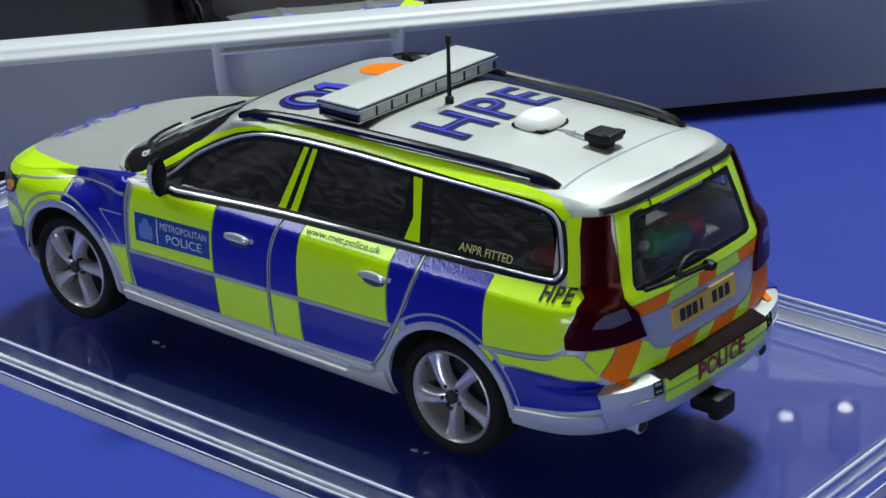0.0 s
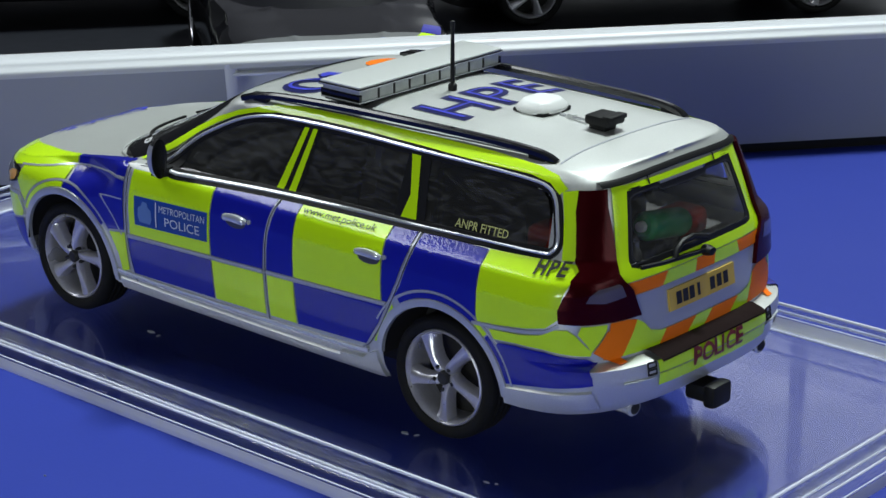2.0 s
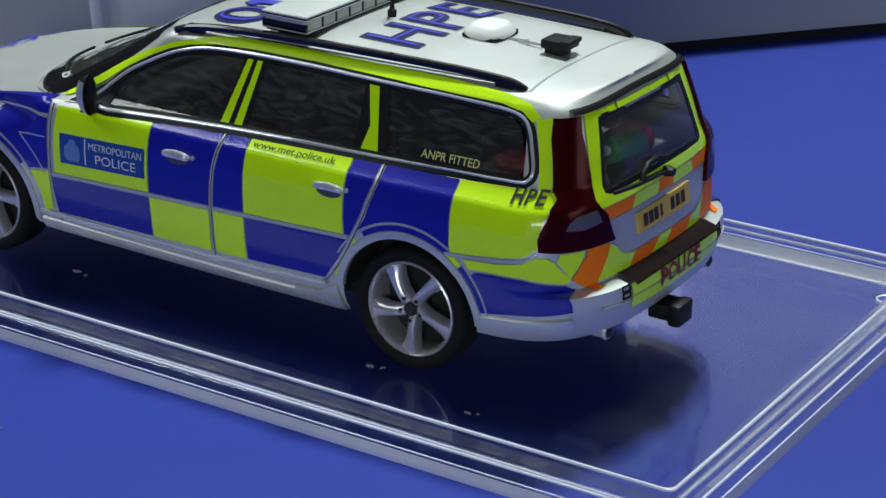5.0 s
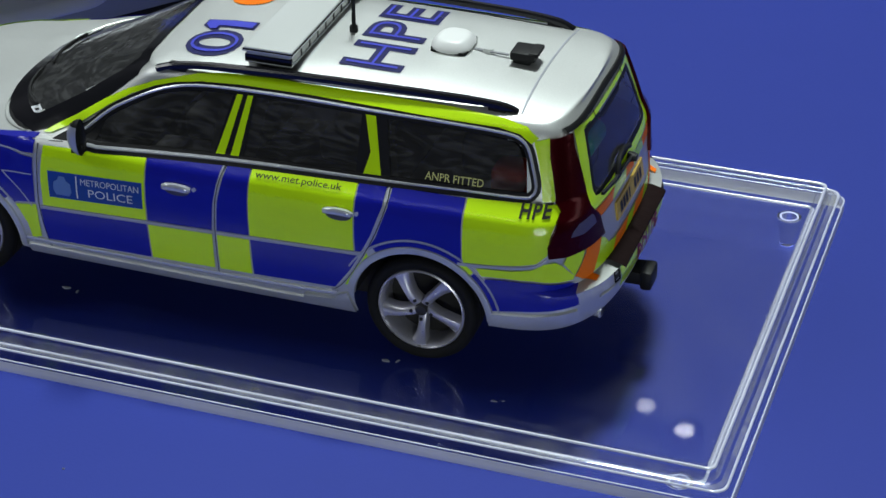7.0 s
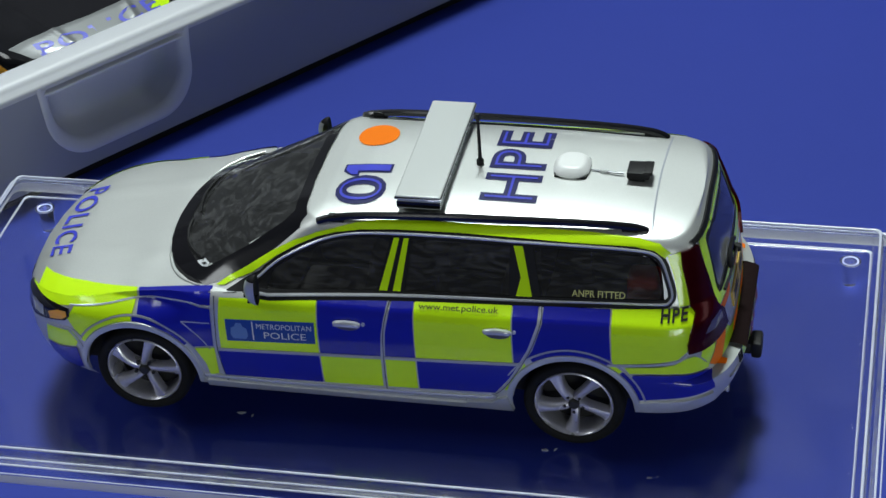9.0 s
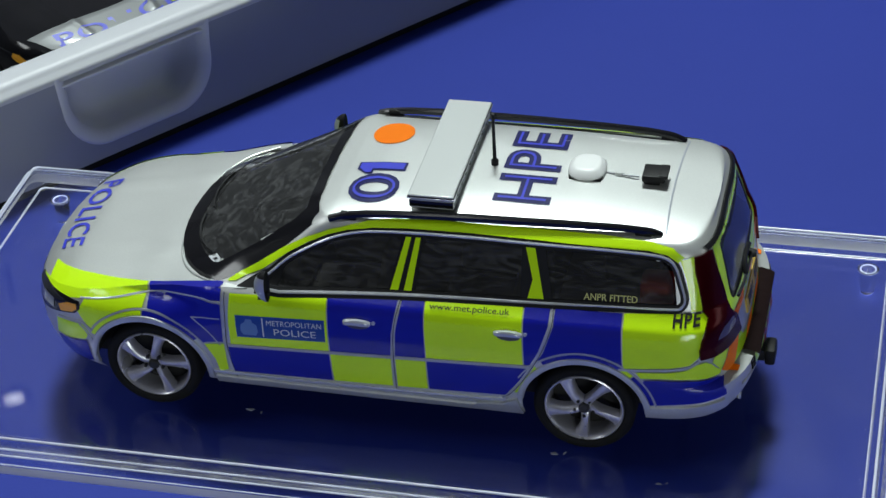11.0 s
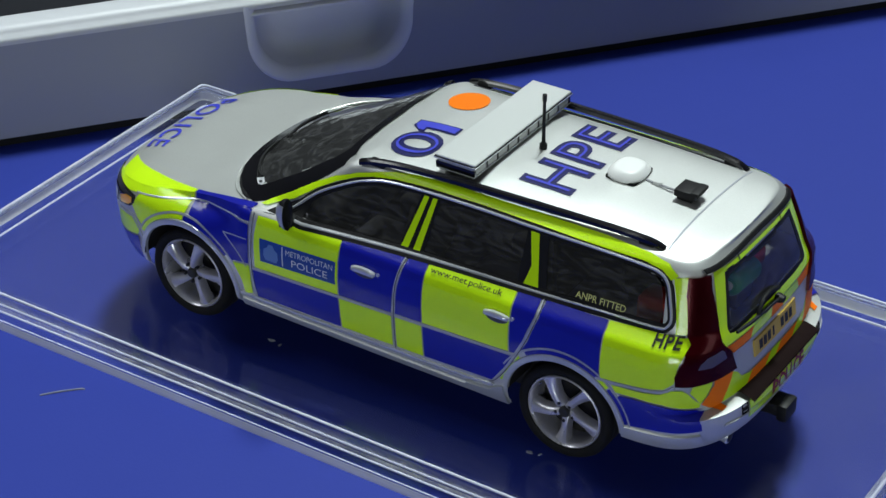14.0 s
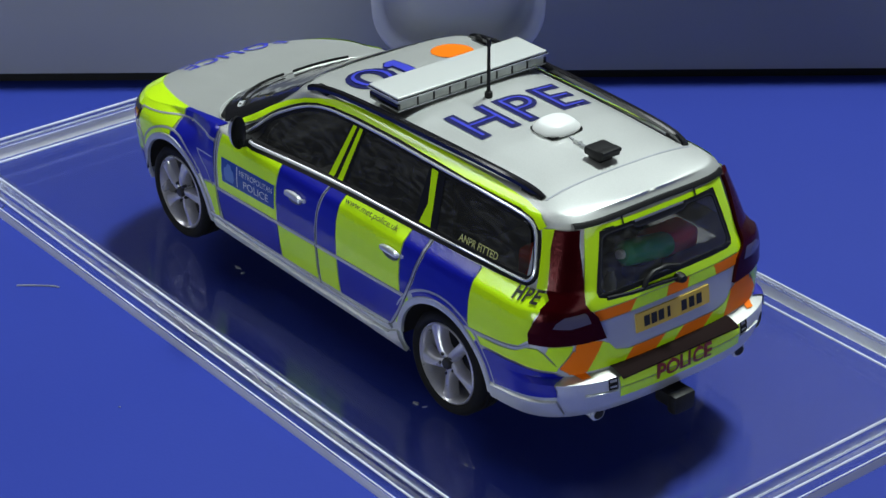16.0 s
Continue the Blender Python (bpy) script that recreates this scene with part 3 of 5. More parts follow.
def display_plinth():
    p = thing("display_plinth", "grey-white moulded plastic plinth with a finger recess, carrying other models", "display stand")
    u = [(-0.53, 0.62), (-0.555, 0.42)] + [(-0.92 + 0.36 * math.cos(radians(a)), 0.35 + 0.40 * math.sin(radians(a))) for a in range(0, -91, -9)]
    u += [(-1.55 - 0.36 * math.sin(radians(a)), 0.35 - 0.40 * math.cos(radians(a))) for a in range(0, 91, 9)] + [(-1.915, 0.42), (-1.925, 0.62)]

    def face(s, depth, z):
        return plinth_point(s, depth - 0.075 * (0.62 - z) / 0.82, z)

    edge = [(9, 0.62)] + u + [(-9, 0.62)]
    bm = grid([[face(s, 0, z) for s, z in edge], [face(s, 0, -0.170) for s, z in edge]])

    def inset(depth, k):
        return [face(s + (-1.23 - s) / 0.69 * k, depth, z + ((0.62 - z) / 0.67) * k) for s, z in u]

    lip = grid([inset(d, k) for d, k in ((0.004, -0.016), (-0.008, -0.008), (-0.009, 0.008), (0.0, 0.034), (0.016, 0.060), (0.036, 0.078), (0.06, 0.084))])
    bmesh.ops.recalc_face_normals(lip, faces=lip.faces)
    part("recess_lip", lip, LIT_PLASTIC, p, "rounded lip of the finger recess, in a paler tone as lit", smooth=70)
    # scooped: a floor that runs back into a leaning rear wall
    hollow = []
    for deep, k in ((0.058, 0.084), (0.13, 0.088), (0.20, 0.10), (0.25, 0.13), (0.275, 0.18), (0.285, 0.24)):
        hollow.append([q + AWAY * deep for q in inset(0, k)])
    recess = grid(hollow)
    back = bmesh.new()
    f = back.faces.new([back.verts.new(q) for q in hollow[-1]])
    bmesh.ops.triangulate(back, faces=[f])
    recess = join(recess, back)
    bmesh.ops.recalc_face_normals(recess, faces=recess.faces)
    # paler than the shell, to offset the shade inside the scoop
    part("finger_recess", recess, LIT_PLASTIC, p, "scooped finger recess, colour lightened against its shade", smooth=60)
    bar = bmesh.new()
    for z0, z1, d0, d1 in ((0.527, 0.549, 0.004, 0.075),):
        rows = [[face(s, d, z) for d, z in ((d1, z0), (d0 + 0.004, z0), (d0, z0 + 0.005), (d0, z1 - 0.005), (d0 + 0.004, z1), (d1, z1))] for s in np.linspace(-1.885, -0.57, 12)]
        bar = join(bar, grid(rows))
    bmesh.ops.recalc_face_normals(bar, faces=bar.faces)
    part("recess_bar", bar, LIT_PLASTIC, p, "pale bar across the finger recess", smooth=50)
    part("recess_panel", grid([[face(s, 0.07, z) for z in (0.54, 0.64)] for s in (-1.89, -0.56)]), PLINTH, p, "strip under the rim, in the darker tone for its shade", smooth=0)
    for s in (-9, 9):
        e = bmesh.new()
        e.faces.new([e.verts.new(face(s, d, z)) for d, z in ((0, -0.170), (8, -0.170), (8, 0.62), (0, 0.62))])
        bm = join(bm, e)
    bmesh.ops.recalc_face_normals(bm, faces=bm.faces)
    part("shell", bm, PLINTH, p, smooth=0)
    prof = [(0.05, 0.585), (-0.004, 0.585), (-0.004, 0.618), (0.012, 0.636), (0.045, 0.650), (0.06, 0.668), (0.085, 0.690), (0.13, 0.70), (0.27, 0.70), (0.30, 0.69), (0.315, 0.66), (0.32, -0.24)]
    part("rim", grid([[plinth_point(s, d, z) for d, z in prof] for s in np.linspace(-9, 9, 40)]), RIM, p, "white raised rim, tone lightened for its lit top", smooth=50)
    bm = bmesh.new()
    bm.faces.new([bm.verts.new(plinth_point(s, d, -0.24)) for s, d in ((-9, 0.3), (9, 0.3), (9, 8), (-9, 8))])
    part("tray", bm, DARKBASE, p, "black inner tray")
    # black band in place of the shadow gap beneath the shell
    bm = bmesh.new()
    q = [plinth_point(s, d, z) for s, d in ((-8.9, -0.035), (8.9, -0.035), (8.9, 7.9), (-8.9, 7.9)) for z in (-0.25, -0.16)]
    vs = [bm.verts.new(c) for c in q]
    for i in range(4):
        j = (i + 1) % 4
        bm.faces.new((vs[2 * i], vs[2 * j], vs[2 * j + 1], vs[2 * i + 1]))
    part("foot", bm, BLACK, p, "black recessed band for the shadow gap under the plinth")


display_plinth()

# ---- the model car ----
WIN_FRONT = [(-0.575, 1.0), (-0.46, 1.145), (-0.33, 1.228), (-0.21, 1.29), (-0.1, 1.33), (0.03, 1.357), (0.285, 1.368), (0.2, 1.035)]
WIN_REAR = [(0.345, 1.04), (0.395, 1.37), (0.7, 1.372), (1.025, 1.366), (1.075, 1.18), (1.04, 1.048)]
WIN_QUARTER = [(1.14, 1.366), (1.195, 1.055), (1.92, 1.08), (1.95, 1.095), (1.962, 1.14), (1.93, 1.25), (1.905, 1.305), (1.86, 1.338), (1.5, 1.362)]
DLO = [(-0.66, 1.0), (-0.60, 1.055), (-0.46, 1.175), (-0.33, 1.252), (-0.21, 1.31), (-0.1, 1.348), (0.05, 1.376), (0.3, 1.388), (0.7, 1.391), (1.1, 1.386), (1.5, 1.382), (1.78, 1.374), (1.895, 1.358), (1.952, 1.312), (1.99, 1.22), (2.018, 1.128), (2.0, 1.082), (1.94, 1.067), (1.6, 1.059), (1.2, 1.048), (0.6, 1.036), (0.2, 1.024), (-0.2, 1.006), (-0.5, 0.99)]
REAR_OUT = [(-0.505, 1.370), (0.505, 1.370), (0.552, 1.15), (0.585, 0.99), (0.58, 0.955), (0.55, 0.938), (-0.55, 0.938), (-0.58, 0.955), (-0.585, 0.99), (-0.552, 1.15)]
REAR_IN = [(-0.425, 1.343), (0.425, 1.343), (0.484, 1.13), (0.508, 1.03), (0.50, 1.0), (0.46, 0.988), (-0.46, 0.988), (-0.50, 1.0), (-0.508, 1.03), (-0.484, 1.13)]
REAR_GLASS = [(-0.424, 1.270), (-0.418, 1.298), (-0.395, 1.314), (-0.36, 1.319), (-0.20, 1.321), (-0.165, 1.300), (0.165, 1.300), (0.20, 1.321), (0.36, 1.319), (0.395, 1.314), (0.418, 1.298), (0.424, 1.270), (0.460, 1.13), (0.480, 1.06), (0.478, 1.034), (0.462, 1.017), (0.43, 1.010), (-0.43, 1.010), (-0.462, 1.017), (-0.478, 1.034), (-0.480, 1.06), (-0.460, 1.13)]
SCREEN_GLASS = [(-0.745, 1.02), (-0.4, 1.005), (0.0, 1.0), (0.4, 1.005), (0.745, 1.02), (0.68, 1.20), (0.60, 1.35), (0.53, 1.402), (0.3, 1.42), (0.0, 1.425), (-0.3, 1.42), (-0.53, 1.402), (-0.60, 1.35), (-0.68, 1.20)]


ROUND = [1, 0.9997, 0.9985, 0.995, 0.987, 0.973, 0.95, 0.915, 0.87, 0.82, 0.76, 0.70, 0.63, 0.56, 0.49, 0.42, 0.35, 0.28, 0.21, 0.14, 0.07, 0.0]


def lower_body():
    zs = [0.14, 0.18, 0.22, 0.26, 0.30, 0.34, 0.38, 0.42, 0.46, 0.50, 0.535, 0.555, 0.575, 0.60, 0.64, 0.68, 0.72, 0.76, 0.80, 0.84, 0.88, 0.915, 0.935, 0.96, 0.98, 1.0, 1.02, 1.04, 1.07]
    rows = []
    for z in zs:
        row = []
        marks = [("n", f) for f in ROUND[::-1]] + [("s", -1.44 + 0.045 * i) for i in range(1, 74)] + [("t", f) for f in ROUND]
        for kind, u in marks:
            x, zz = (-1.9 if kind == "n" else u if kind == "s" else 2.2), z
            for _ in range(4):
                if kind == "n":
                    x = -1.44 + (nose_x(zz) + 1.44) * (1 - u**2.9) ** (1 / 2.9)
                elif kind == "t":
                    n = tail_len(zz)
                    x = tail_x(zz) - n + n * (1 - u ** tail_bend(zz)) ** (1 / tail_bend(zz))
                zz = min(max(z, sill(x)), belt(x))
            if kind == "s" and u > tail_x(zz) - tail_len(zz):
                x = tail_x(zz) - tail_len(zz)
            row.append((x, -side_y(x, zz), zz))
        rows.append(row)
    bm = grid(rows)
    return both_halves(bm)


def both_halves(bm):
    geom = bm.verts[:] + bm.edges[:] + bm.faces[:]
    dup = bmesh.ops.duplicate(bm, geom=geom)
    mine = [g for g in dup["geom"] if isinstance(g, bmesh.types.BMVert)]
    for v in mine:
        v.co.y = -v.co.y
    bmesh.ops.remove_doubles(bm, verts=bm.verts, dist=1e-4)
    bmesh.ops.dissolve_degenerate(bm, edges=bm.edges, dist=1e-5)
    bmesh.ops.recalc_face_normals(bm, faces=bm.faces)
    return bm


def cut_arches(bm, radius=0.385):
    for cx in (-AXLE, AXLE):
        gone = [f for f in bm.faces if abs(f.calc_center_median().y) > 0.55 and math.hypot(f.calc_center_median().x - cx, f.calc_center_median().z - WHEEL_Z) < radius]
        bmesh.ops.delete(bm, geom=gone, context="FACES")
        for v in bm.verts:
            if abs(v.co.y) > 0.5 and any(e.is_boundary for e in v.link_edges):
                d = Vector((v.co.x - cx, v.co.z - WHEEL_Z))
                if 0.3 < d.length < radius + 0.05 and v.co.z > 0.24:
                    d = d.normalized() * radius
                    v.co.x, v.co.z = cx + d.x, WHEEL_Z + d.y
                    v.co.y = math.copysign(side_y(v.co.x, max(0.14, v.co.z)), v.co.y)
    return bm


def cabin_shell(holes=True):
    zs = [0.94, 0.97, 1.0] + [1.02 + 0.02 * i for i in range(21)] + [1.43]
    rows = []
    for z in zs:
        row = []
        marks = [("n", f) for f in ROUND[::-1]] + [("s", i / 70) for i in range(1, 70)] + [("t", f) for f in ROUND]
        for kind, u in marks:
            s, e = screen_x(z) + screen_len(z), tail_x(z) - tail_len(z)
            if kind == "n":
                x = s - screen_len(z) * (1 - u**2.4) ** (1 / 2.4)
            elif kind == "s":
                x = s + (e - s) * u
            else:
                x = e + tail_len(z) * (1 - u ** tail_bend(z)) ** (1 / tail_bend(z))
            row.append((x, -cabin_y(x, z), z))
        rows.append(row)
    edge = rows[-1]
    for k in (0.96, 0.9, 0.82, 0.72, 0.6, 0.45, 0.3, 0.15, 0.0):
        rows.append([(x, y * k, roof_z(x, y * k)) for x, y, z in edge])
    bm = both_halves(grid(rows))
    if holes:
        gone = []
        for f in bm.faces:
            c, n = f.calc_center_median(), f.normal
            if c.z > 1.43 or c.z < 0.97:
                gone += [f] if c.z < 0.97 and c.x < 1.9 else []
                continue
            if c.x < -0.5 and c.z < 1.035 and n.x < -0.25:
                gone.append(f)
                continue
            if c.x > 1.9 and abs(n.x) > abs(n.y) and inside((c.y, c.z), [(y * 1.06, 1.14 + (z - 1.14) * 1.10) for y, z in REAR_GLASS]):
                gone.append(f)
            elif c.x < 0.0 and inside((c.y / 0.91, c.z), SCREEN_GLASS) and n.x < -0.3:
                gone.append(f)
            elif abs(n.y) > 0.5 and any(inside((c.x, c.z), [(0.5 * (min(p[0] for p in w) + max(p[0] for p in w)) * -0.05 + x * 1.05, z * 1.06 - 0.06 * 1.2) for x, z in w]) for w in (WIN_FRONT, WIN_REAR, WIN_QUARTER)):
                gone.append(f)
        bmesh.ops.delete(bm, geom=gone, context="FACES")
    return bm


def hood_skin():
    rows = []
    xs = [-2.335, -2.32, -2.30, -2.27, -2.23] + [-2.18 + 0.05 * i for i in range(30)]
    for x in xs:
        w = side_y(x, belt(x))
        rows.append([(x, w * k, hood_z(x, w * k)) for k in [math.sin(math.pi / 2 * i / 16) for i in range(-16, 17)]])
    bm = grid(rows)
    bmesh.ops.recalc_face_normals(bm, faces=bm.faces)
    return bm


def under_body():
    bm = box(-2.0, 1.95, -0.62, 0.62, 0.19, 0.50, 0.04)
    for cx in (-AXLE, AXLE):
        for s in (-1, 1):
            rows = [[(cx + r * math.cos(radians(a)), s * y, WHEEL_Z + r * math.sin(radians(a))) for a in range(5, 176, 10)] for r, y in ((0.386, 0.885), (0.386, 0.58), (0.05, 0.57))]
            bm = join(bm, grid(rows))
    return bm


def wheel(car, cx, s):
    """Alloy wheel; s: -1 on the camera's side of the car."""
    face = s * 0.885

    def put(bm):
        return moved(bm, Matrix.Translation((cx, 0, WHEEL_Z)) @ Matrix.Diagonal((1, s, 1, 1)))

    rim = lathe([(0.175, 0.66), (0.218, 0.66), (0.226, 0.70), (0.222, 0.76), (0.224, 0.84), (0.234, 0.866), (0.241, 0.876), (0.249, 0.872), (0.253, 0.858), (0.253, 0.84)], 64)
    spokes = []
    for i in range(5):
        a = 2 * math.pi * i / 5 + radians(-88 if cx > 0 else 80)
        rows = []
        # each blade flares to one side towards the rim
        for r, lo, hi, y in ((0.030, 0.026, 0.026, 0.858), (0.062, 0.028, 0.027, 0.872), (0.10, 0.029, 0.022, 0.877), (0.15, 0.038, 0.022, 0.874), (0.19, 0.050, 0.023, 0.869), (0.215, 0.062, 0.026, 0.866), (0.234, 0.078, 0.034, 0.864)):
            row, lean = [], a + 0.06 - 0.6 * (r - 0.03)
            for t, dy in ((-lo, -0.075), (-lo, -0.030), (-lo * 0.75, -0.012), (-lo * 0.3, -0.002), (hi * 0.3, 0.001), (hi * 0.8, -0.004), (hi, -0.016), (hi, -0.075)):
                row.append((r * math.cos(lean) - t * math.sin(lean), y + dy, r * math.sin(lean) + t * math.cos(lean)))
            rows.append(row)
        spokes.append(grid(rows))
    bmesh.ops.recalc_face_normals(rim, faces=rim.faces)
    w = part("wheel", put(rim), ALLOY, car, "five-spoke silver alloy wheel")
    for bm in spokes:
        bmesh.ops.recalc_face_normals(bm, faces=bm.faces)
        part("spoke", put(bm), ALLOY, w)
    tread = [(0.250, 0.70), (0.251, 0.862), (0.256, 0.874), (0.268, 0.882), (0.290, 0.885), (0.306, 0.878), (0.317, 0.862)]
    for y in (0.84, 0.80, 0.76, 0.72):
        tread += [(0.322, y + 0.012), (0.322, y - 0.010), (0.314, y - 0.013), (0.314, y - 0.023)]
    tread += [(0.318, 0.69), (0.300, 0.67), (0.250, 0.66)]
    part("tyre", put(lathe(tread, 72)), RUBBER, w, "black rubber tyre")
    part("brake_disc", put(lathe([(0.0, 0.72), (0.222, 0.72), (0.222, 0.70), (0.0, 0.70)], 40)), CABIN, w)
    part("hub_cap", put(lathe([(0.036, 0.84), (0.035, 0.872), (0.028, 0.880), (0.0, 0.882)], 30)), DARKMETAL, w)
    for i in range(5):
        a = 2 * math.pi * i / 5 + 0.95
        nut = lathe([(0.011, 0.845), (0.011, 0.872), (0.008, 0.876), (0.0, 0.876)], 8)
        part("wheel_nut", put(moved(nut, Matrix.Translation((0.062 * math.cos(a), 0, 0.062 * math.sin(a))))), DARKMETAL, w)
    return w


def decals(car, skin, nose_only=False):
    F, R, r1, r2, r3 = -AXLE, AXLE, 0.425, 0.452, 0.468

    def a(cx, r, a0, a1):
        return arc(cx, WHEEL_Z, r, a0, a1)

    def zs(x):
        return 0.612 + 0.033 * x

    sets = [
        ("yellow_panel", YELLOW, [
            [(x, belt(x) + 0.005) for x in (-2.215, -2.1, -1.97, -1.83, -1.7, -1.55, -1.40)] + [(-1.402, 0.866), (-1.62, 0.826), (-1.82, 0.79), (-1.95, 0.765), (-2.1, 0.735), (-2.2, 0.715)],
            [(-1.83, 0.785), (-1.62, 0.822), (-1.405, 0.864)] + a(F, r3, 91, 146) + [(-1.84, 0.625), (-1.885, 0.70)],
            a(F, r1, 92, 150) + a(F, r2, 150, 92),
            [(-2.075, 0.575), (-2.10, 0.43), (-1.99, 0.44), (-1.86, 0.475), (-1.825, 0.54), (-1.86, 0.60), (-1.97, 0.59)],
            [(-1.022, 0.575), (-0.888, 0.592), (-0.888, 0.37), (-0.95, 0.35), (-0.963, 0.45)],
            [(-0.842, zs(-0.84) + 0.014), (-0.838, 0.80), (-0.822, 0.965), (-0.5, 0.974), (-0.19, 0.990), (-0.192, zs(-0.19) + 0.014)],
            [(-0.184, 0.366), (0.202, 0.372), (0.207, zs(0.2) - 0.014), (-0.186, zs(-0.19) - 0.014)],
            [(0.437, zs(0.437) + 0.014), (0.435, 1.012), (0.7, 1.02), (1.045, 1.024), (1.05, zs(1.05) + 0.014)],
            [(0.233, 0.373), (0.428, 0.376), (0.430, zs(0.43) - 0.014), (0.236, zs(0.236) - 0.014)],
            a(R, r1, 166, 132) + [(1.125, 0.66), (1.08, 0.575), (0.985, 0.425)],
            [(1.662, 1.03), (1.9, 1.040), (2.05, 1.046), (2.13, 1.04), (2.158, 1.008), (2.146, 0.965), (2.130, 0.91), (2.122, 0.85), (2.120, 0.80), (2.07, 0.756), (1.95, 0.732), (1.80, 0.713), (1.676, 0.703), (1.668, 0.73)],
            [(1.745, 0.680), (1.93, 0.694), (2.05, 0.718), (2.11, 0.752), (2.16, 0.752), (2.19, 0.725), (2.24, 0.64), (2.236, 0.618), (2.06, 0.648), (1.9, 0.644), (1.775, 0.634)],
            a(R, r1, 56, 46) + a(R, r2, 46, 56),
            [(0.197, 1.028), (0.250, 1.031), (0.328, 1.369), (0.294, 1.369)],
            [(0.286, 1.033), (0.335, 1.036), (0.388, 1.373), (0.356, 1.373)],
            [(1.040, 1.37), (1.098, 1.37), (1.168, 1.053), (1.058, 1.045), (1.092, 1.18)],
            [(1.978, 1.35), (2.052, 1.366), (2.088, 1.29), (2.128, 1.17), (2.160, 1.055), (2.06, 1.052), (2.046, 1.13), (2.018, 1.24)],
            [(-0.80, 1.01), (-0.62, 1.095), (-0.46, 1.208), (-0.33, 1.284), (-0.2, 1.341), (-0.08, 1.375), (0.08, 1.398), (0.3, 1.407), (0.7, 1.410), (1.1, 1.405), (1.5, 1.396), (1.78, 1.394), (1.90, 1.376), (1.965, 1.335), (2.00, 1.365), (1.93, 1.410), (1.80, 1.430), (1.5, 1.440), (1.1, 1.443), (0.5, 1.443), (0.2, 1.438), (0.05, 1.426), (-0.06, 1.404), (-0.2, 1.368), (-0.35, 1.306), (-0.5, 1.222), (-0.66, 1.118), (-0.86, 1.0)],
        ]),
        ("blue_panel", BLUE, [
            [(x, belt(x) + 0.005) for x in (-1.388, -1.25, -1.13, -1.0, -0.88)] + [(-0.882, 0.915), (-1.05, 0.912), (-1.388, 0.868)],
            [(-1.388, 0.866), (-1.05, 0.904), (-0.885, 0.890), (-0.886, 0.75), (-0.892, 0.608), (-1.012, 0.592)] + a(F, r3, 34, 87),
            a(F, r1, 40, 91) + a(F, r2, 91, 40),
            [(-2.10, 0.418), (-1.99, 0.428), (-1.856, 0.463), (-1.845, 0.28), (-1.95, 0.23), (-2.09, 0.28)],
            [(-0.852, 0.360), (-0.195, 0.366), (-0.195, zs(-0.195) - 0.014), (-0.862, zs(-0.86) - 0.014)],
            [(-0.184, zs(-0.18) + 0.014), (0.208, zs(0.2) + 0.014), (0.222, 0.80), (0.262, 1.005), (-0.183, 0.990)],
            [(0.237, zs(0.236) + 0.014), (0.25, 0.82), (0.288, 1.006), (0.428, 1.012), (0.430, zs(0.43) + 0.014)],
            [(0.438, 0.377), (0.925, 0.392), (1.02, 0.525), (1.082, zs(1.08) - 0.014), (0.438, zs(0.438) - 0.014)],
            [(1.058, zs(1.05) + 0.014), (1.092, zs(1.09) + 0.014), (1.147, 0.77), (1.208, 0.945), (1.21, 1.026), (1.053, 1.024)],
            [(1.242, 1.028), (1.238, 0.945), (1.178, 0.765), (1.138, 0.70)] + a(R, r3, 126, 58) + [(1.66, 0.75), (1.65, 1.03)],
            a(R, r1, 124, 57) + a(R, r2, 57, 124),
            [(1.80, 0.620), (1.9, 0.630), (2.06, 0.634), (2.225, 0.606), (2.262, 0.57), (2.28, 0.53), (2.284, 0.492), (2.15, 0.466), (2.0, 0.443), (1.872, 0.420)] + a(R, r3, 12, 37),
            a(R, r1, 45, 12) + a(R, r2, 12, 45),
        ]),
    ]
    for name, mat, polys in sets:
        for poly in polys:
            if nose_only:
                continue
            behind = max(x for x, z in poly) > 2.15
            tall = max(z for x, z in poly)
            part(name, patch(poly, skin, 0.009 if behind else 0.008 if tall > 1.4 else 0.005, 0.012 if behind else 0.016 if 0.95 < tall < 1.2 else 0.02), mat, car)
    side = -1 if skin is on_left else 1
    seam = ((-2.185, 0.44), (-2.08, 0.545), (-1.95, 0.625), (-1.69, 0.705), (-1.415, 0.765), (-1.40, 0.767), (-1.06, 0.79), (-0.885, 0.80))

    def shoulder(x0, x1):
        xs = np.linspace(x0, x1, 10)
        inner = [(x, side * (lerp(x, [p[0] for p in seam], [p[1] for p in seam]) + (0.03 if side > 0 else 0))) for x in xs]
        return inner + [(x, side * max(lerp(x, [p[0] for p in seam], [p[1] for p in seam]) + 0.036, side_y(x, belt(x)) + 0.003)) for x in xs[::-1]]

    if nose_only:
        part("yellow_panel", patch(shoulder(-2.15, -1.93), on_hood, 0.006), YELLOW, car)
        part("blue_panel", patch(shoulder(-1.92, -1.75), on_hood, 0.006), BLUE, car)
        return
    if side < 0:
        part("yellow_panel", patch(shoulder(-2.15, -1.402), on_hood, 0.006), YELLOW, car)
        part("blue_panel", patch(shoulder(-1.390, -0.885), on_hood, 0.006), BLUE, car)
    left = skin is on_left
    # sign on the front door
    part("door_sign", patch([(-0.79, 0.665), (-0.79, 0.832), (-0.205, 0.852), (-0.207, 0.69)], skin, 0.007), SIGN_BLUE, car, "blue sign with white wording")
    part("sign_divider", patch([(-0.615, 0.685), (-0.615, 0.828), (-0.607, 0.828), (-0.607, 0.685)], skin, 0.009), WHITE, car)
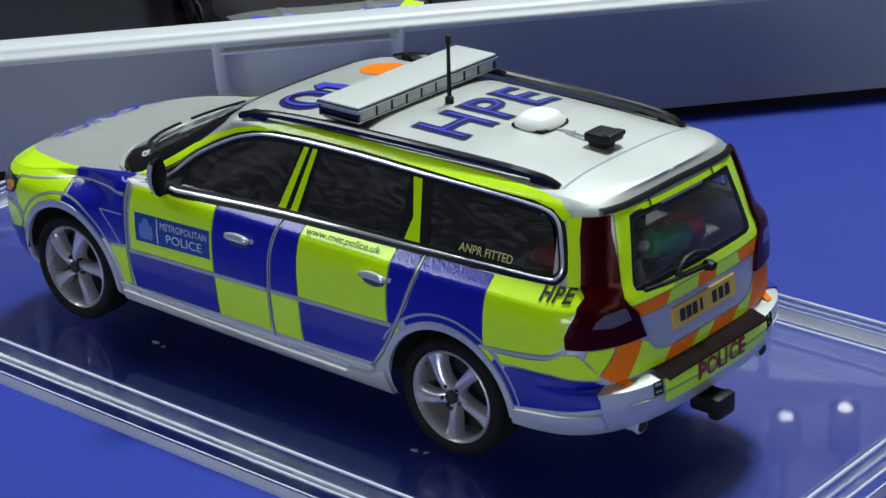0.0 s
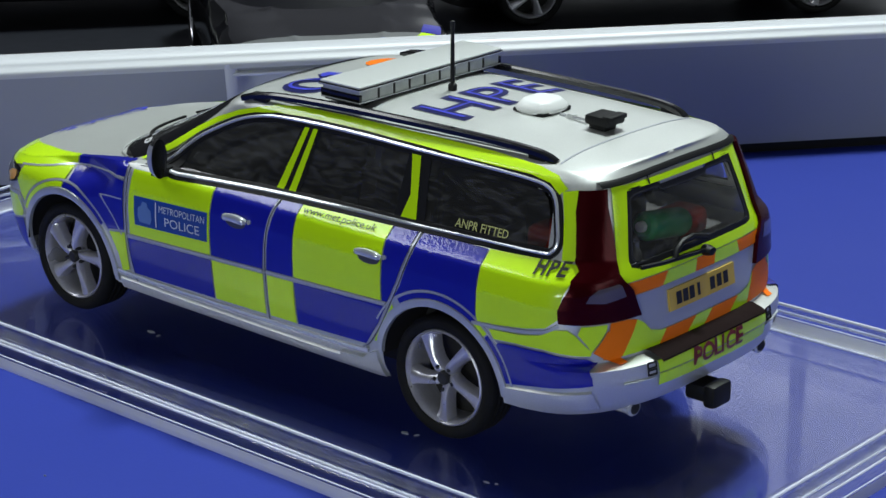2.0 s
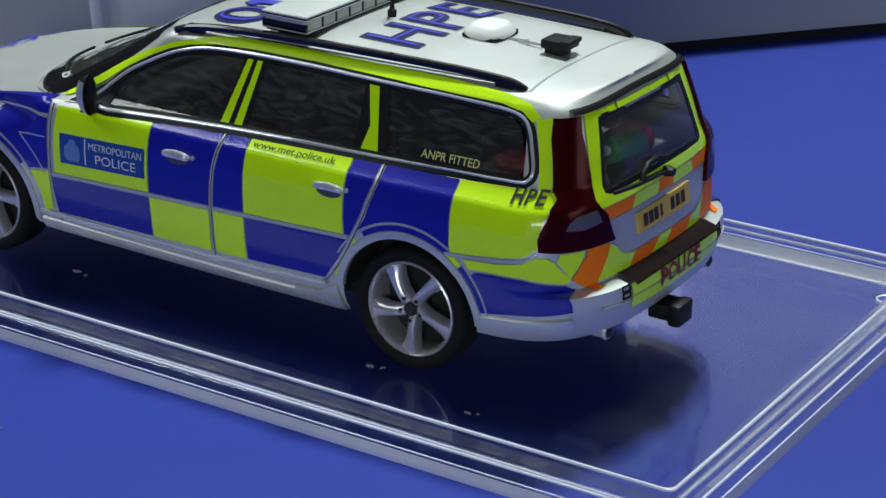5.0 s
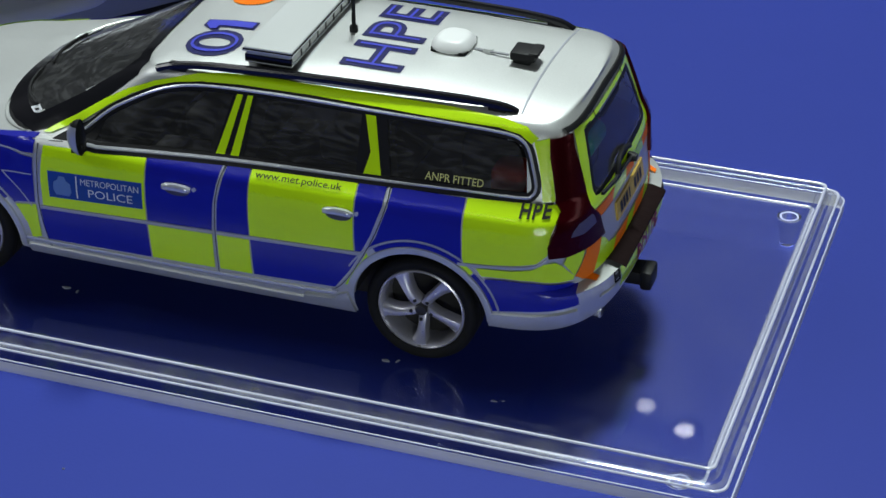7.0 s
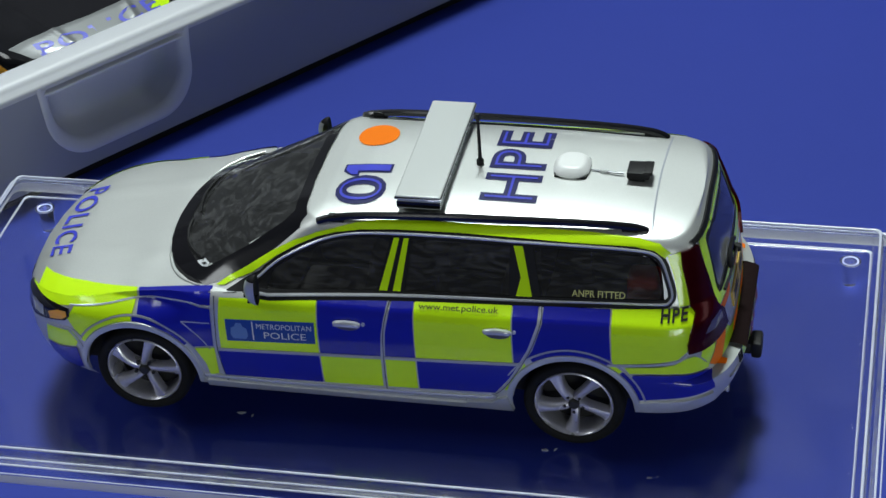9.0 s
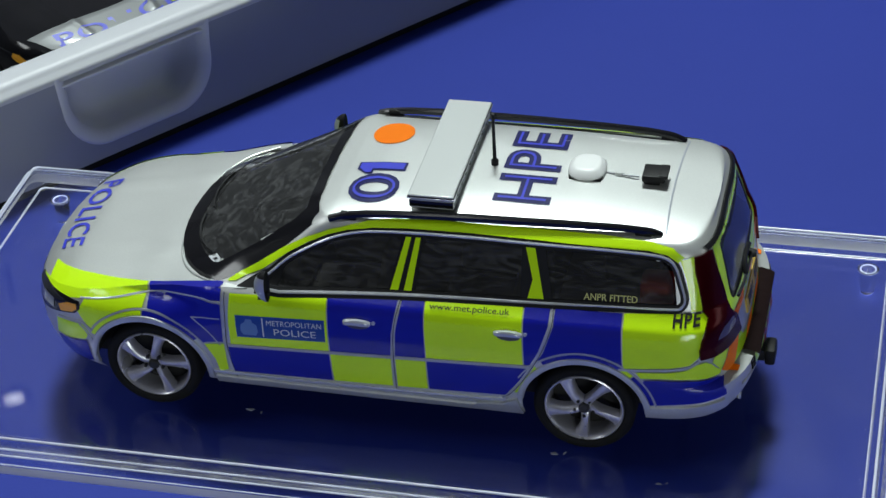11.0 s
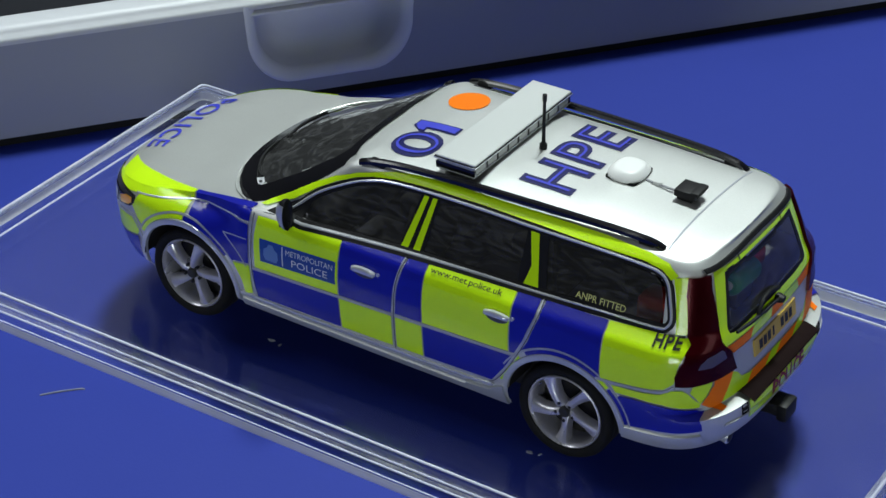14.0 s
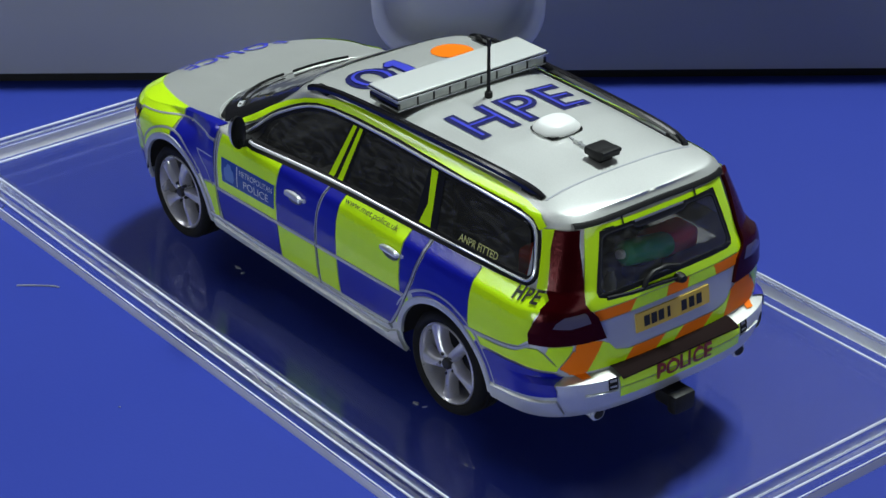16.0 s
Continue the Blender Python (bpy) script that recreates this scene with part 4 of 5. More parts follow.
    part("crest", patch([(-0.745, 0.69), (-0.66, 0.69), (-0.645, 0.72), (-0.65, 0.77), (-0.675, 0.785), (-0.685, 0.81), (-0.72, 0.81), (-0.73, 0.785), (-0.755, 0.77), (-0.76, 0.72)], skin, 0.009), CREST, car, "pale blue crest shape")

    def flow(x0, x1, z0, z1, slope=0.0):
        x0, x1 = (x0, x1) if left else (x1, x0)
        return lambda u, v: (x0 + (x1 - x0) * u, z0 + (z1 - z0) * v + slope * (x0 + (x1 - x0) * u))

    part("sign_wording", lettering("METROPOLITAN", flow(-0.585, -0.225, 0.793, 0.832, 0.03), 1, 1, skin, 0.009), WHITE, car)
    part("sign_wording", lettering("POLICE", flow(-0.54, -0.265, 0.722, 0.772, 0.03), 1, 1, skin, 0.009), WHITE, car)
    part("web_wording", lettering("www.met.police.uk", flow(0.465, 0.965, 0.964, 0.998, 0.01), 1, 1, skin, 0.014, fat=0.007), PRINT_BLACK, car)
    part("side_letters", lettering("HPE", lambda u, v: ((1.962 + 0.150 * u if left else 2.112 - 0.150 * u), 0.983 + 0.060 * v + 0.006 * u), 1, 1, skin, 0.016, fat=0.028, spread=1.15), PRINT_BLACK, car)
    part("window_wording", lettering("ANPR FITTED", flow(1.41, 1.735, 1.083, 1.122, 0.004), 1, 1, skin, 0.008, fat=0.012), LEMON, car)


def side_trim(car, skin):
    part("window_surround", ribbon(DLO, skin, 0.056, 0.006, 0.002, closed=True, dense=3), BLACK, car, "black rubber window surround")
    part("chrome_strip", ribbon([(x + 0.0, z) for x, z in DLO], skin, 0.017, 0.013, 0.006, closed=True, dense=3), CHROME, car, "bright chrome strip round the side windows")
    for poly in ([(0.185, 1.02), (0.36, 1.03), (0.405, 1.38), (0.275, 1.378)], [(1.02, 1.04), (1.22, 1.055), (1.16, 1.375), (1.02, 1.378)], [(-0.80, 0.985), (-0.53, 1.0), (-0.47, 1.14), (-0.52, 1.14)]):
        part("pillar_trim", patch(poly, skin, 0.002), BLACK, car)
    for w in (WIN_FRONT, WIN_REAR, WIN_QUARTER):
        part("window_pane", patch(w, skin, -0.004), GLASS, car, "dark tinted side glass")
    part("rubbing_strip", ribbon([(x, 0.612 + 0.033 * x) for x in (-0.86, -0.4, 0.0, 0.21)], skin, 0.024, 0.012), TRIM, car)
    part("rubbing_strip", ribbon([(x, 0.612 + 0.033 * x) for x in (0.235, 0.6, 1.08)], skin, 0.024, 0.012), TRIM, car)
    part("rubbing_strip", ribbon([(1.64, 0.688), (1.8, 0.697), (1.95, 0.714), (2.07, 0.736), (2.125, 0.772)], skin, 0.022, 0.010), TRIM, car)
    for path in ([(-0.86, 0.97), (-0.862, 0.80), (-0.872, 0.58), (-0.85, 0.36), (-0.84, 0.31)], [(0.272, 1.005), (0.236, 0.84), (0.222, 0.6), (0.218, 0.34)], [(1.225, 1.03), (1.224, 0.945), (1.162, 0.765), (1.045, 0.54), (0.955, 0.41), (0.90, 0.37)]):
        part("door_seam", ribbon(path, skin, 0.015, 0.003, 0.003), TRIM, car)
        part("door_gap", ribbon([(x + 0.004, z) for x, z in path], skin, 0.005, 0.0045, 0.003), BLACK, car)
    # bright ribbon that paints the highlight along the wing's fold
    part("crease_glint", ribbon([(-1.86, 0.785), (-1.62, 0.824), (-1.4, 0.866), (-1.05, 0.908), (-0.885, 0.902)], skin, 0.012, 0.005, 0.003), CHROME, car)
    part("wing_rib", ribbon([(-1.09, 0.776), (-1.0, 0.784), (-0.895, 0.788)], skin, 0.009, 0.003, 0.004), TRIM, car)
    part("wing_swage", ribbon(arc(-AXLE, WHEEL_Z, 0.56, 54, 27, 14), skin, 0.010, 0.003, 0.004, dense=0), TRIM, car)
    for cx in (-AXLE, AXLE):
        part("arch_lip", ribbon(arc(cx, WHEEL_Z, 0.402, -6 if cx < 0 else 2, 186 if cx < 0 else 172, 30), skin, 0.046, 0.016, 0.0, dense=0), SILVER, car, "silver wheel arch lip")
        part("arch_seam", ribbon(arc(cx, WHEEL_Z, 0.460, 10 if cx > 0 else 28, 150, 26), skin, 0.013, 0.003, 0.003, dense=0), TRIM, car)
    part("sill_rail", ribbon([(-0.99, 0.345), (-0.5, 0.335), (0.2, 0.335), (0.85, 0.345), (0.93, 0.375)], skin, 0.030, 0.014), CHROME, car)
    part("sill_skirt", ribbon([(-0.98, 0.275), (-0.4, 0.262), (0.3, 0.25), (0.98, 0.248)], skin, 0.075, 0.018), SILVER, car)
    part("sill_pad", patch([(0.72, 0.245), (0.735, 0.305), (0.90, 0.315), (0.95, 0.35), (1.0, 0.37), (1.03, 0.235)], skin, 0.020, skirt=-0.01), SILVER, car)
    part("bumper_blade", ribbon([(1.83, 0.352), (2.0, 0.372), (2.12, 0.388), (2.2, 0.40), (2.28, 0.412)], skin, 0.10, 0.018), SILVER, car)
    for x0, z0 in ((0.03, 0.860), (0.985, 0.880)):
        # flat oval, the cup's grey darkened for shade under the grip
        part("handle_cup", patch([(x0 - 0.02 + 0.075 * math.cos(k), z0 - 0.016 + 0.030 * math.sin(k)) for k in np.linspace(0, 2 * math.pi, 18, False)], skin, 0.0065), DARKCUP, car, "grey handle cup, a flat oval darkened for its shade")
        grip = grid([[lifted(skin, x, z0 + 0.010 + 0.02 * (x - x0) - 1.2 * (x - x0 + 0.03) ** 2 + dz * wide, h * k) for dz, h in ((-0.017, 0.012), (-0.018, 0.030), (-0.010, 0.036), (0.004, 0.037), (0.015, 0.033), (0.018, 0.022), (0.018, 0.012))] for x, k, wide in ((x0 - 0.115, 0.25, 0.4), (x0 - 0.106, 0.75, 0.75), (x0 - 0.085, 1.0, 0.95), (x0 - 0.03, 1.12, 1.05), (x0 + 0.03, 1.08, 1.0), (x0 + 0.056, 0.95, 0.8), (x0 + 0.066, 0.4, 0.5))])
        bmesh.ops.recalc_face_normals(grip, faces=grip.faces)
        h = part("door_handle", grip, CHROME, car, "chrome door handle", smooth=50)
        part("lock", patch([(x0 + 0.083 + 0.012 * math.cos(k), z0 + 0.006 + 0.012 * math.sin(k)) for k in np.linspace(0, 2 * math.pi, 12, False)], skin, 0.014, skirt=0.0), CHROME, car)


def mirror(car, s):
    rows = []
    for i in range(13):
        a = math.pi * i / 12
        rows.append([(-0.575 - 0.075 * math.sin(a) * max(0.0, math.cos(b)) - 0.025 * math.sin(a) * min(0.0, math.cos(b)) * -1 + 0.03, s * (0.940 + 0.054 * math.sin(a) * math.sin(b)), 1.090 - 0.112 * math.cos(a)) for b in np.linspace(0, 2 * math.pi, 24, False)])
    m = part("door_mirror", grid(rows, True), BLACK, car, "black door mirror with a silver cap")
    rows = []
    for i in range(1, 12):
        a = math.pi * i / 12
        rows.append([(-0.578 - 0.079 * math.sin(a) * max(0.0, math.cos(b)) + 0.012 * math.sin(a) * max(0.0, -math.cos(b)) + 0.03, s * (0.940 + 0.058 * math.sin(a) * math.sin(b)), 1.090 - 0.112 * math.cos(a)) for b in np.linspace(-1.1, 1.65, 16)])
    part("cap", grid(rows[1:9]), SILVER, m, "silver mirror cap")
    part("mirror_arm", sweep([(-0.60, s * 0.80, 0.995), (-0.59, s * 0.87, 0.995), (-0.58, s * 0.94, 1.005)], [(-0.035, -0.02), (0.035, -0.02), (0.03, 0.025), (-0.03, 0.025)]), BLACK, m)


def tail(car):
    part("tailgate_band", ring(dense_loop(REAR_OUT), dense_loop(REAR_IN), on_rear, 0.005), YELLOW, car, "fluorescent yellow border round the rear window")
    part("rear_window_surround", ring(dense_loop([(y * 1.10, 1.16 + (z - 1.16) * 1.20) for y, z in REAR_GLASS], 4), dense_loop([(y * 0.985, 1.14 + (z - 1.14) * 0.97) for y, z in REAR_GLASS], 4), on_rear, 0.003, 6), BLACK, car, "black border of the rear window")
    part("rear_window", patch(REAR_GLASS, on_rear, 0.0), REARGLASS, car, "clear rear window with a load behind it")
    part("window_gasket", ribbon(REAR_GLASS, on_rear, 0.010, 0.004, 0.001, closed=True, dense=2), DARKMETAL, car)
    part("roof_spoiler_edge", ribbon([(-0.55, 1.382), (-0.3, 1.392), (0.0, 1.396), (0.3, 1.392), (0.55, 1.382)], on_rear, 0.026, 0.014, 0.002), BLACK, car)
    for y in (-0.27, 0.27):
        part("spoiler_gap", patch([(y - 0.006, 1.345), (y + 0.006, 1.345), (y + 0.006, 1.38), (y - 0.006, 1.38)], on_rear, 0.010), BLACK, car)
    top, bot = [-0.545, -0.26, -0.02, 0.138, 0.333, 0.565], [-0.515, -0.305, -0.04, 0.12, 0.35, 0.54]
    for i in range(5):
        part("chevron", patch([(bot[i], 0.872), (bot[i + 1], 0.872), (top[i + 1], 0.934), (top[i], 0.934)], on_rear, 0.005), (ORANGE, YELLOW)[i % 2], car)
    part("plate_recess", patch([(-0.51, 0.866), (0.51, 0.866), (0.475, 0.75), (0.42, 0.69), (0.36, 0.668), (-0.36, 0.668), (-0.42, 0.69), (-0.475, 0.75)], on_rear, 0.003), TRIM, car, "silver number plate panel")
    plate = part("number_plate", patch([(-0.277, 0.732), (0.277, 0.732), (0.277, 0.840), (-0.277, 0.840)], on_rear, 0.014, skirt=0.0), PLATE, car, "yellow plate with plain dark bars")
    for y in (-0.225, -0.172, -0.119, -0.052, 0.055, 0.113, 0.171):
        w = 0.022 if y == -0.052 else 0.042
        part("plate_bar", patch([(y, 0.755), (y + w, 0.755), (y + w, 0.818), (y, 0.818)], on_rear, 0.017), PRINT_BLACK, plate)

    def crown(y):
        return lerp(abs(y), (0.34, 0.42, 0.475, 0.55, 0.70), (0.660, 0.682, 0.745, 0.764, 0.764))

    top, bot = [-0.655, -0.50, -0.30, -0.06, 0.08, 0.31, 0.47, 0.655], [-0.70, -0.60, -0.36, -0.14, 0.0, 0.23, 0.40, 0.70]
    for i in range(7):
        ys = np.linspace(0, 1, 6)
        poly = [(bot[i] + (bot[i + 1] - bot[i]) * u, 0.590) for u in ys] + [(top[i] + (top[i + 1] - top[i]) * u, crown(top[i] + (top[i + 1] - top[i]) * u)) for u in ys[::-1]]
        part("chevron", patch(poly, on_rear, 0.005), (ORANGE, YELLOW)[i % 2], car)
    for s in (-1, 1):
        part("bumper_chevron", patch([(s * 0.745, 0.632), (s * 0.652, 0.563), (s * 0.60, 0.566), (s * 0.613, 0.597), (s * 0.672, 0.733)][:: s], on_rear, 0.006), ORANGE, car)
        part("bumper_chevron", patch([(s * 0.75, 0.638), (s * 0.680, 0.735), (s * 0.672, 0.762), (s * 0.79, 0.766), (s * 0.806, 0.73)][:: s], on_rear, 0.006), YELLOW, car)
        lamp = part("tail_lamp", patch([(s * y, z) for y, z in ((-0.618, 1.362), (-0.530, 1.366), (-0.552, 1.288), (-0.572, 1.10), (-0.592, 0.985), (-0.575, 0.955), (-0.53, 0.908), (-0.485, 0.772), (-0.65, 0.772), (-0.80, 0.778), (-0.858, 0.787), (-0.858, 0.85), (-0.838, 0.91), (-0.80, 0.972), (-0.747, 1.013), (-0.722, 1.07), (-0.690, 1.165), (-0.655, 1.27))], on_rear, 0.024, 0.012, skirt=-0.01), REDLENS, car, "dark red tail lamp lens")
        part("reversing_lens", patch([(s * y, z) for y, z in ((-0.772, 0.885), (-0.755, 0.915), (-0.715, 0.938), (-0.61, 0.947), (-0.595, 0.935), (-0.575, 0.885), (-0.69, 0.872))], on_rear, 0.026), GREYLENS, lamp, "smoked grey lens")
        for k in (0, 1):
            y0 = s * 0.50 + s * 0.0
            part("bumper_slot", ribbon([(y0 - 0.026, 0.495 + k * 0.033), (y0 + 0.026, 0.495 + k * 0.033), (y0 + 0.026, 0.518 + k * 0.033), (y0 - 0.026, 0.518 + k * 0.033)], on_rear, 0.008, 0.004, 0.004, closed=True, dense=0), BLACK, car)
        pipe = lathe([(0.020, 0.0), (0.034, 0.0), (0.040, 0.006), (0.040, 0.016), (0.036, 0.02), (0.035, 0.25)], 24)
        part("exhaust_tip", moved(pipe, Matrix.Translation((2.355, s * 0.545, 0.315)) @ Matrix.Rotation(radians(90), 4, "Z") @ Matrix.Diagonal((1.25, 1, 1, 1))), CHROME, car, "chrome exhaust tip")
        part("exhaust_bore", moved(lathe([(0.0, -0.002), (0.028, -0.002), (0.028, 0.03)], 20), Matrix.Translation((2.355, s * 0.545, 0.315)) @ Matrix.Rotation(radians(90), 4, "Z") @ Matrix.Diagonal((1.25, 1, 1, 1))), BLACK, car)
        part("bumper_gloss_line", ribbon([(s * 0.66, 0.480), (s * 0.60, 0.478), (s * 0.53, 0.477), (s * 0.47, 0.478)], on_rear, 0.014, 0.010, 0.0), SILVER, car)
    pad = [[(x, y, z) for y in np.linspace(-0.465, 0.425, 12)] for x, z in ((2.34, 0.592), (2.37, 0.594), (2.43, 0.578), (2.452, 0.565), (2.454, 0.556))]
    part("bumper_pad", grid(pad), PAD, car, "dark ribbed bumper pad")
    part("bumper_sign", patch([(-0.458, 0.497), (0.455, 0.497), (0.458, 0.552), (-0.462, 0.552)], on_rear, 0.006), YELLOW, car, "yellow bumper strip with dark red wording")
    part("bumper_sign", patch([(-0.445, 0.425), (0.462, 0.425), (0.455, 0.490), (-0.455, 0.490)], on_rear, 0.006), YELLOW, car)
    part("bumper_wording", lettering("POLICE", lambda u, v: (-0.205 + 0.41 * u, 0.466 + 0.078 * v), 1, 1, on_rear, 0.016, fat=0.028), MAROON, car)
    bm = box(2.330, 2.470, -0.100, 0.060, 0.225, 0.310, 0.02)
    bm = box(2.450, 2.520, -0.120, 0.040, 0.210, 0.330, 0.022, bm=bm)
    part("tow_bracket", box(2.390, 2.480, -0.050, 0.000, 0.260, 0.300, 0.01, bm=bm), BLACK, car, "black tow bracket")
    arm = part("wiper", sweep([tuple(lifted(on_rear, y, z, 0.022)) for y, z in ((0.055, 0.958), (-0.10, 0.968), (-0.30, 0.978), (-0.46, 0.99))], [(-0.010, -0.006), (0.010, -0.006), (0.008, 0.010), (-0.008, 0.010)], (1, 0, 0)), BLACK, car, "black rear wiper")
    part("wiper_boss", lifted_boss(2.335, 0.055, 0.958), BLACK, arm)
    part("washer_hose", sweep([tuple(lifted(on_rear, y, z, 0.022)) for y, z in ((0.06, 1.018), (-0.04, 1.045), (-0.13, 1.04), (-0.19, 1.01), (-0.21, 0.978))], [(0.016 * math.cos(k), 0.016 * math.sin(k)) for k in np.linspace(0, 2 * math.pi, 8, False)], (1, 0, 0)), BLACK, arm)


def lifted_boss(x, y, z):
    return moved(lathe([(0.0, 0.03), (0.028, 0.028), (0.038, 0.0), (0.038, -0.03)], 20), Matrix.Translation((x, y, z)) @ Matrix.Rotation(radians(-90), 4, "Z") @ Matrix.Diagonal((1, 1, 0.7, 1)))


def front(car, wide=False):
    for s, skin in ((-1, on_left), (1, on_right)):
        lamp = part("head_lamp", patch([(-2.262, 0.70), (-2.235, 0.742), (-2.17, 0.758), (-2.08, 0.762), (-1.97, 0.766), (-1.868, 0.764), (-1.862, 0.72), (-1.90, 0.680), (-2.0, 0.648), (-2.1, 0.614), (-2.2, 0.580), (-2.262, 0.60)], skin, 0.010, 0.035, skirt=-0.01), GLOSSBLACK, car, "dark head lamp with clear lens")
        part("indicator", patch([(-2.03, 0.700), (-1.95, 0.738), (-1.885, 0.745), (-1.880, 0.716), (-1.92, 0.685), (-2.02, 0.655)], skin, 0.014), AMBER, lamp, "amber indicator lens")
        part("reflector", patch([(-2.19, 0.632), (-2.08, 0.645), (-2.07, 0.715), (-2.17, 0.71)], skin, 0.014), CLEARLENS, lamp)
        part("bumper_seam", ribbon([(-2.06, 0.587), (-1.95, 0.606), (-1.86, 0.612), (-1.80, 0.56)], skin, 0.020, 0.004, 0.005), TRIM, car)
        part("bumper_seam", ribbon([(-1.885, 0.60), (-1.84, 0.545), (-1.805, 0.46)], skin, 0.016, 0.004, 0.005), TRIM, car)
    bm = patch([(-0.34, 0.42), (0.34, 0.42), (0.36, 0.66), (-0.36, 0.66)], lambda y, z: (nose_x(z) + 0.30 * abs(y) ** 2.4, y, z), 0.012)
    part("grille", bm, BLACK, car, "black radiator grille")
    for i in range(6):
        part("grille_bar", box(-2.358, -2.335, -0.24, 0.24, 0.45 + 0.035 * i, 0.458 + 0.035 * i, 0.003), BLACK if wide else CHROME, car)
    half, x0 = (0.56, -2.235) if wide else (0.41, -2.20)
    part("hood_letters", lettering("POLICE", lambda u, v: (x0 + 0.15 * v + 0.22 * (half - 2 * half * u) ** 2, half - 2 * half * u + (0.0 if wide else 0.04)), 1, 1, on_hood, 0.007, fat=0.012, spread=1.1), TEXT_BLUE, car, "blue bonnet lettering")


def roof_gear(car):
    for text, x0, x1, y0, y1 in (("HPE", 1.118, 0.792, -0.365, 0.44), ("0", 0.155, -0.14, -0.455, -0.185)):
        spread = 1.1
        part("roof_letters", lettering(text, lambda u, v: (x0 + (x1 - x0) * v, y0 + (y1 - y0) * u), 1, 1, on_roof, 0.004, fat=0.035, spread=spread), TEXT_EDGE, car, "blue roof lettering with dark outline")
        part("roof_letters", lettering(text, lambda u, v: (x0 + (x1 - x0) * v, y0 + (y1 - y0) * u), 1, 1, on_roof, 0.008, fat=-0.027, spread=spread), TEXT_BLUE, car)
    one = [(0.15, -0.045), (0.15, -0.115), (-0.055, -0.115), (-0.055, -0.155), (-0.095, -0.155), (-0.14, -0.10), (-0.14, -0.045)]
    part("roof_letters", patch([(x + (0.014 if x > 0.1 else -0.014 if x < -0.1 else 0.012), y + (0.014 if y > -0.08 else -0.014)) for x, y in one], on_roof, 0.004), TEXT_EDGE, car)
    part("roof_letters", patch(one, on_roof, 0.008), TEXT_BLUE, car)
    part("roof_disc", patch([(-0.02 + 0.135 * math.cos(k), 0.325 + 0.135 * math.sin(k)) for k in np.linspace(0, 2 * math.pi, 40, False)], on_roof, 0.004, 0.05), ORANGE, car, "orange roof disc")
    part("roof_seam", ribbon([(1.875, -0.54), (1.862, -0.3), (1.855, 0.0), (1.862, 0.3), (1.875, 0.54)], on_roof, 0.014, 0.003), TRIM, car)
    for s in (-1, 1):
        path = smooth_path([(-0.20, s * 0.632, 1.425), (-0.10, s * 0.622, 1.452), (0.1, s * 0.612, 1.474), (0.5, s * 0.598, 1.488), (1.0, s * 0.582, 1.492), (1.5, s * 0.562, 1.488), (1.72, s * 0.548, 1.476), (1.80, s * 0.540, 1.460), (1.845, s * 0.533, 1.437)], 5)
        rail = part("roof_rail", sweep(path, [(-0.022, -0.010), (-0.022, 0.012), (-0.012, 0.022), (0.012, 0.022), (0.022, 0.012), (0.022, -0.010)]), GLOSSBLACK, car, "black roof rail")
        for x, y in ((-0.08, 0.615), (1.74, 0.543)):
            part("rail_foot", box(x - 0.05, x + 0.05, s * y - 0.018, s * y + 0.018, 1.425, 1.475, 0.008), BLACK, rail)
        part("roof_channel", ribbon([(-0.15, s * 0.585), (0.3, s * 0.575), (1.0, s * 0.56), (1.78, s * 0.52)], on_roof, 0.014, 0.003), DARKMETAL, car)
    bar = part("light_bar", box(0.30, 0.565, -0.545, 0.585, 1.510, 1.583, 0.016, 3), BARLENS, car, "clear-lensed light bar across the roof")
    part("cover", box(0.289, 0.574, -0.550, 0.590, 1.585, 1.6, 0.010, 3), BARTOP, bar, "pale grey light bar cover")
    part("seam", box(0.285, 0.578, -0.554, 0.594, 1.581, 1.587, 0.002), GLOSSBLACK, bar)
    part("bright_edge", box(0.282, 0.581, -0.557, 0.597, 1.574, 1.582, 0.003), CHROME, bar)
    part("base", box(0.31, 0.555, -0.535, 0.575, 1.495, 1.513, 0.004), BLACK, bar)
    part("bottom_edge", box(0.295, 0.570, -0.55, 0.59, 1.508, 1.516, 0.003), CHROME, bar)
    for y0, y1 in ((-0.551, -0.528), (0.568, 0.591)):
        part("end_cap", box(0.293, 0.571, y0, y1, 1.514, 1.556, 0.008), GLOSSBLACK, bar)
    for y in np.linspace(-0.40, 0.44, 8):
        for x in (0.299, 0.566):
            part("divider", box(x - 0.003, x + 0.003, y - 0.006, y + 0.006, 1.516, 1.576), BLACK, bar)
    for y in (-0.42, 0.45):
        part("mount", box(0.33, 0.53, y - 0.04, y + 0.04, 1.46, 1.50, 0.01), BLACK, bar)
    for y in (-0.548, 0.588):
        part("end_lamp", box(0.36, 0.42, y - 0.004, y + 0.004, 1.520, 1.548, 0.003), GLOSSBLACK, bar)
    mast = part("aerial", moved(lathe([(0.024, -0.012), (0.024, 0.035), (0.018, 0.042), (0.012, 0.045), (0.010, 0.325), (0.014, 0.33), (0.014, 0.376), (0.0, 0.382)], 16), Matrix.Translation((0.712, 0.016, 1.493)) @ Matrix.Rotation(radians(90), 4, "X")), BLACK, car, "thin black roof aerial")
    rows = []
    for h, k in ((0.0, 0.86), (0.014, 0.98), (0.022, 1.0), (0.03, 0.99), (0.058, 0.78), (0.066, 0.70), (0.068, 0.55), (0.070, 0.0)):
        rows.append([(1.30 + 0.118 * k * (abs(math.cos(a)) ** 0.75) * math.copysign(1, math.cos(a)), 0.035 + 0.135 * k * (abs(math.sin(a)) ** 0.75) * math.copysign(1, math.sin(a)), 1.489 + h) for a in np.linspace(0, 2 * math.pi, 32, False)])
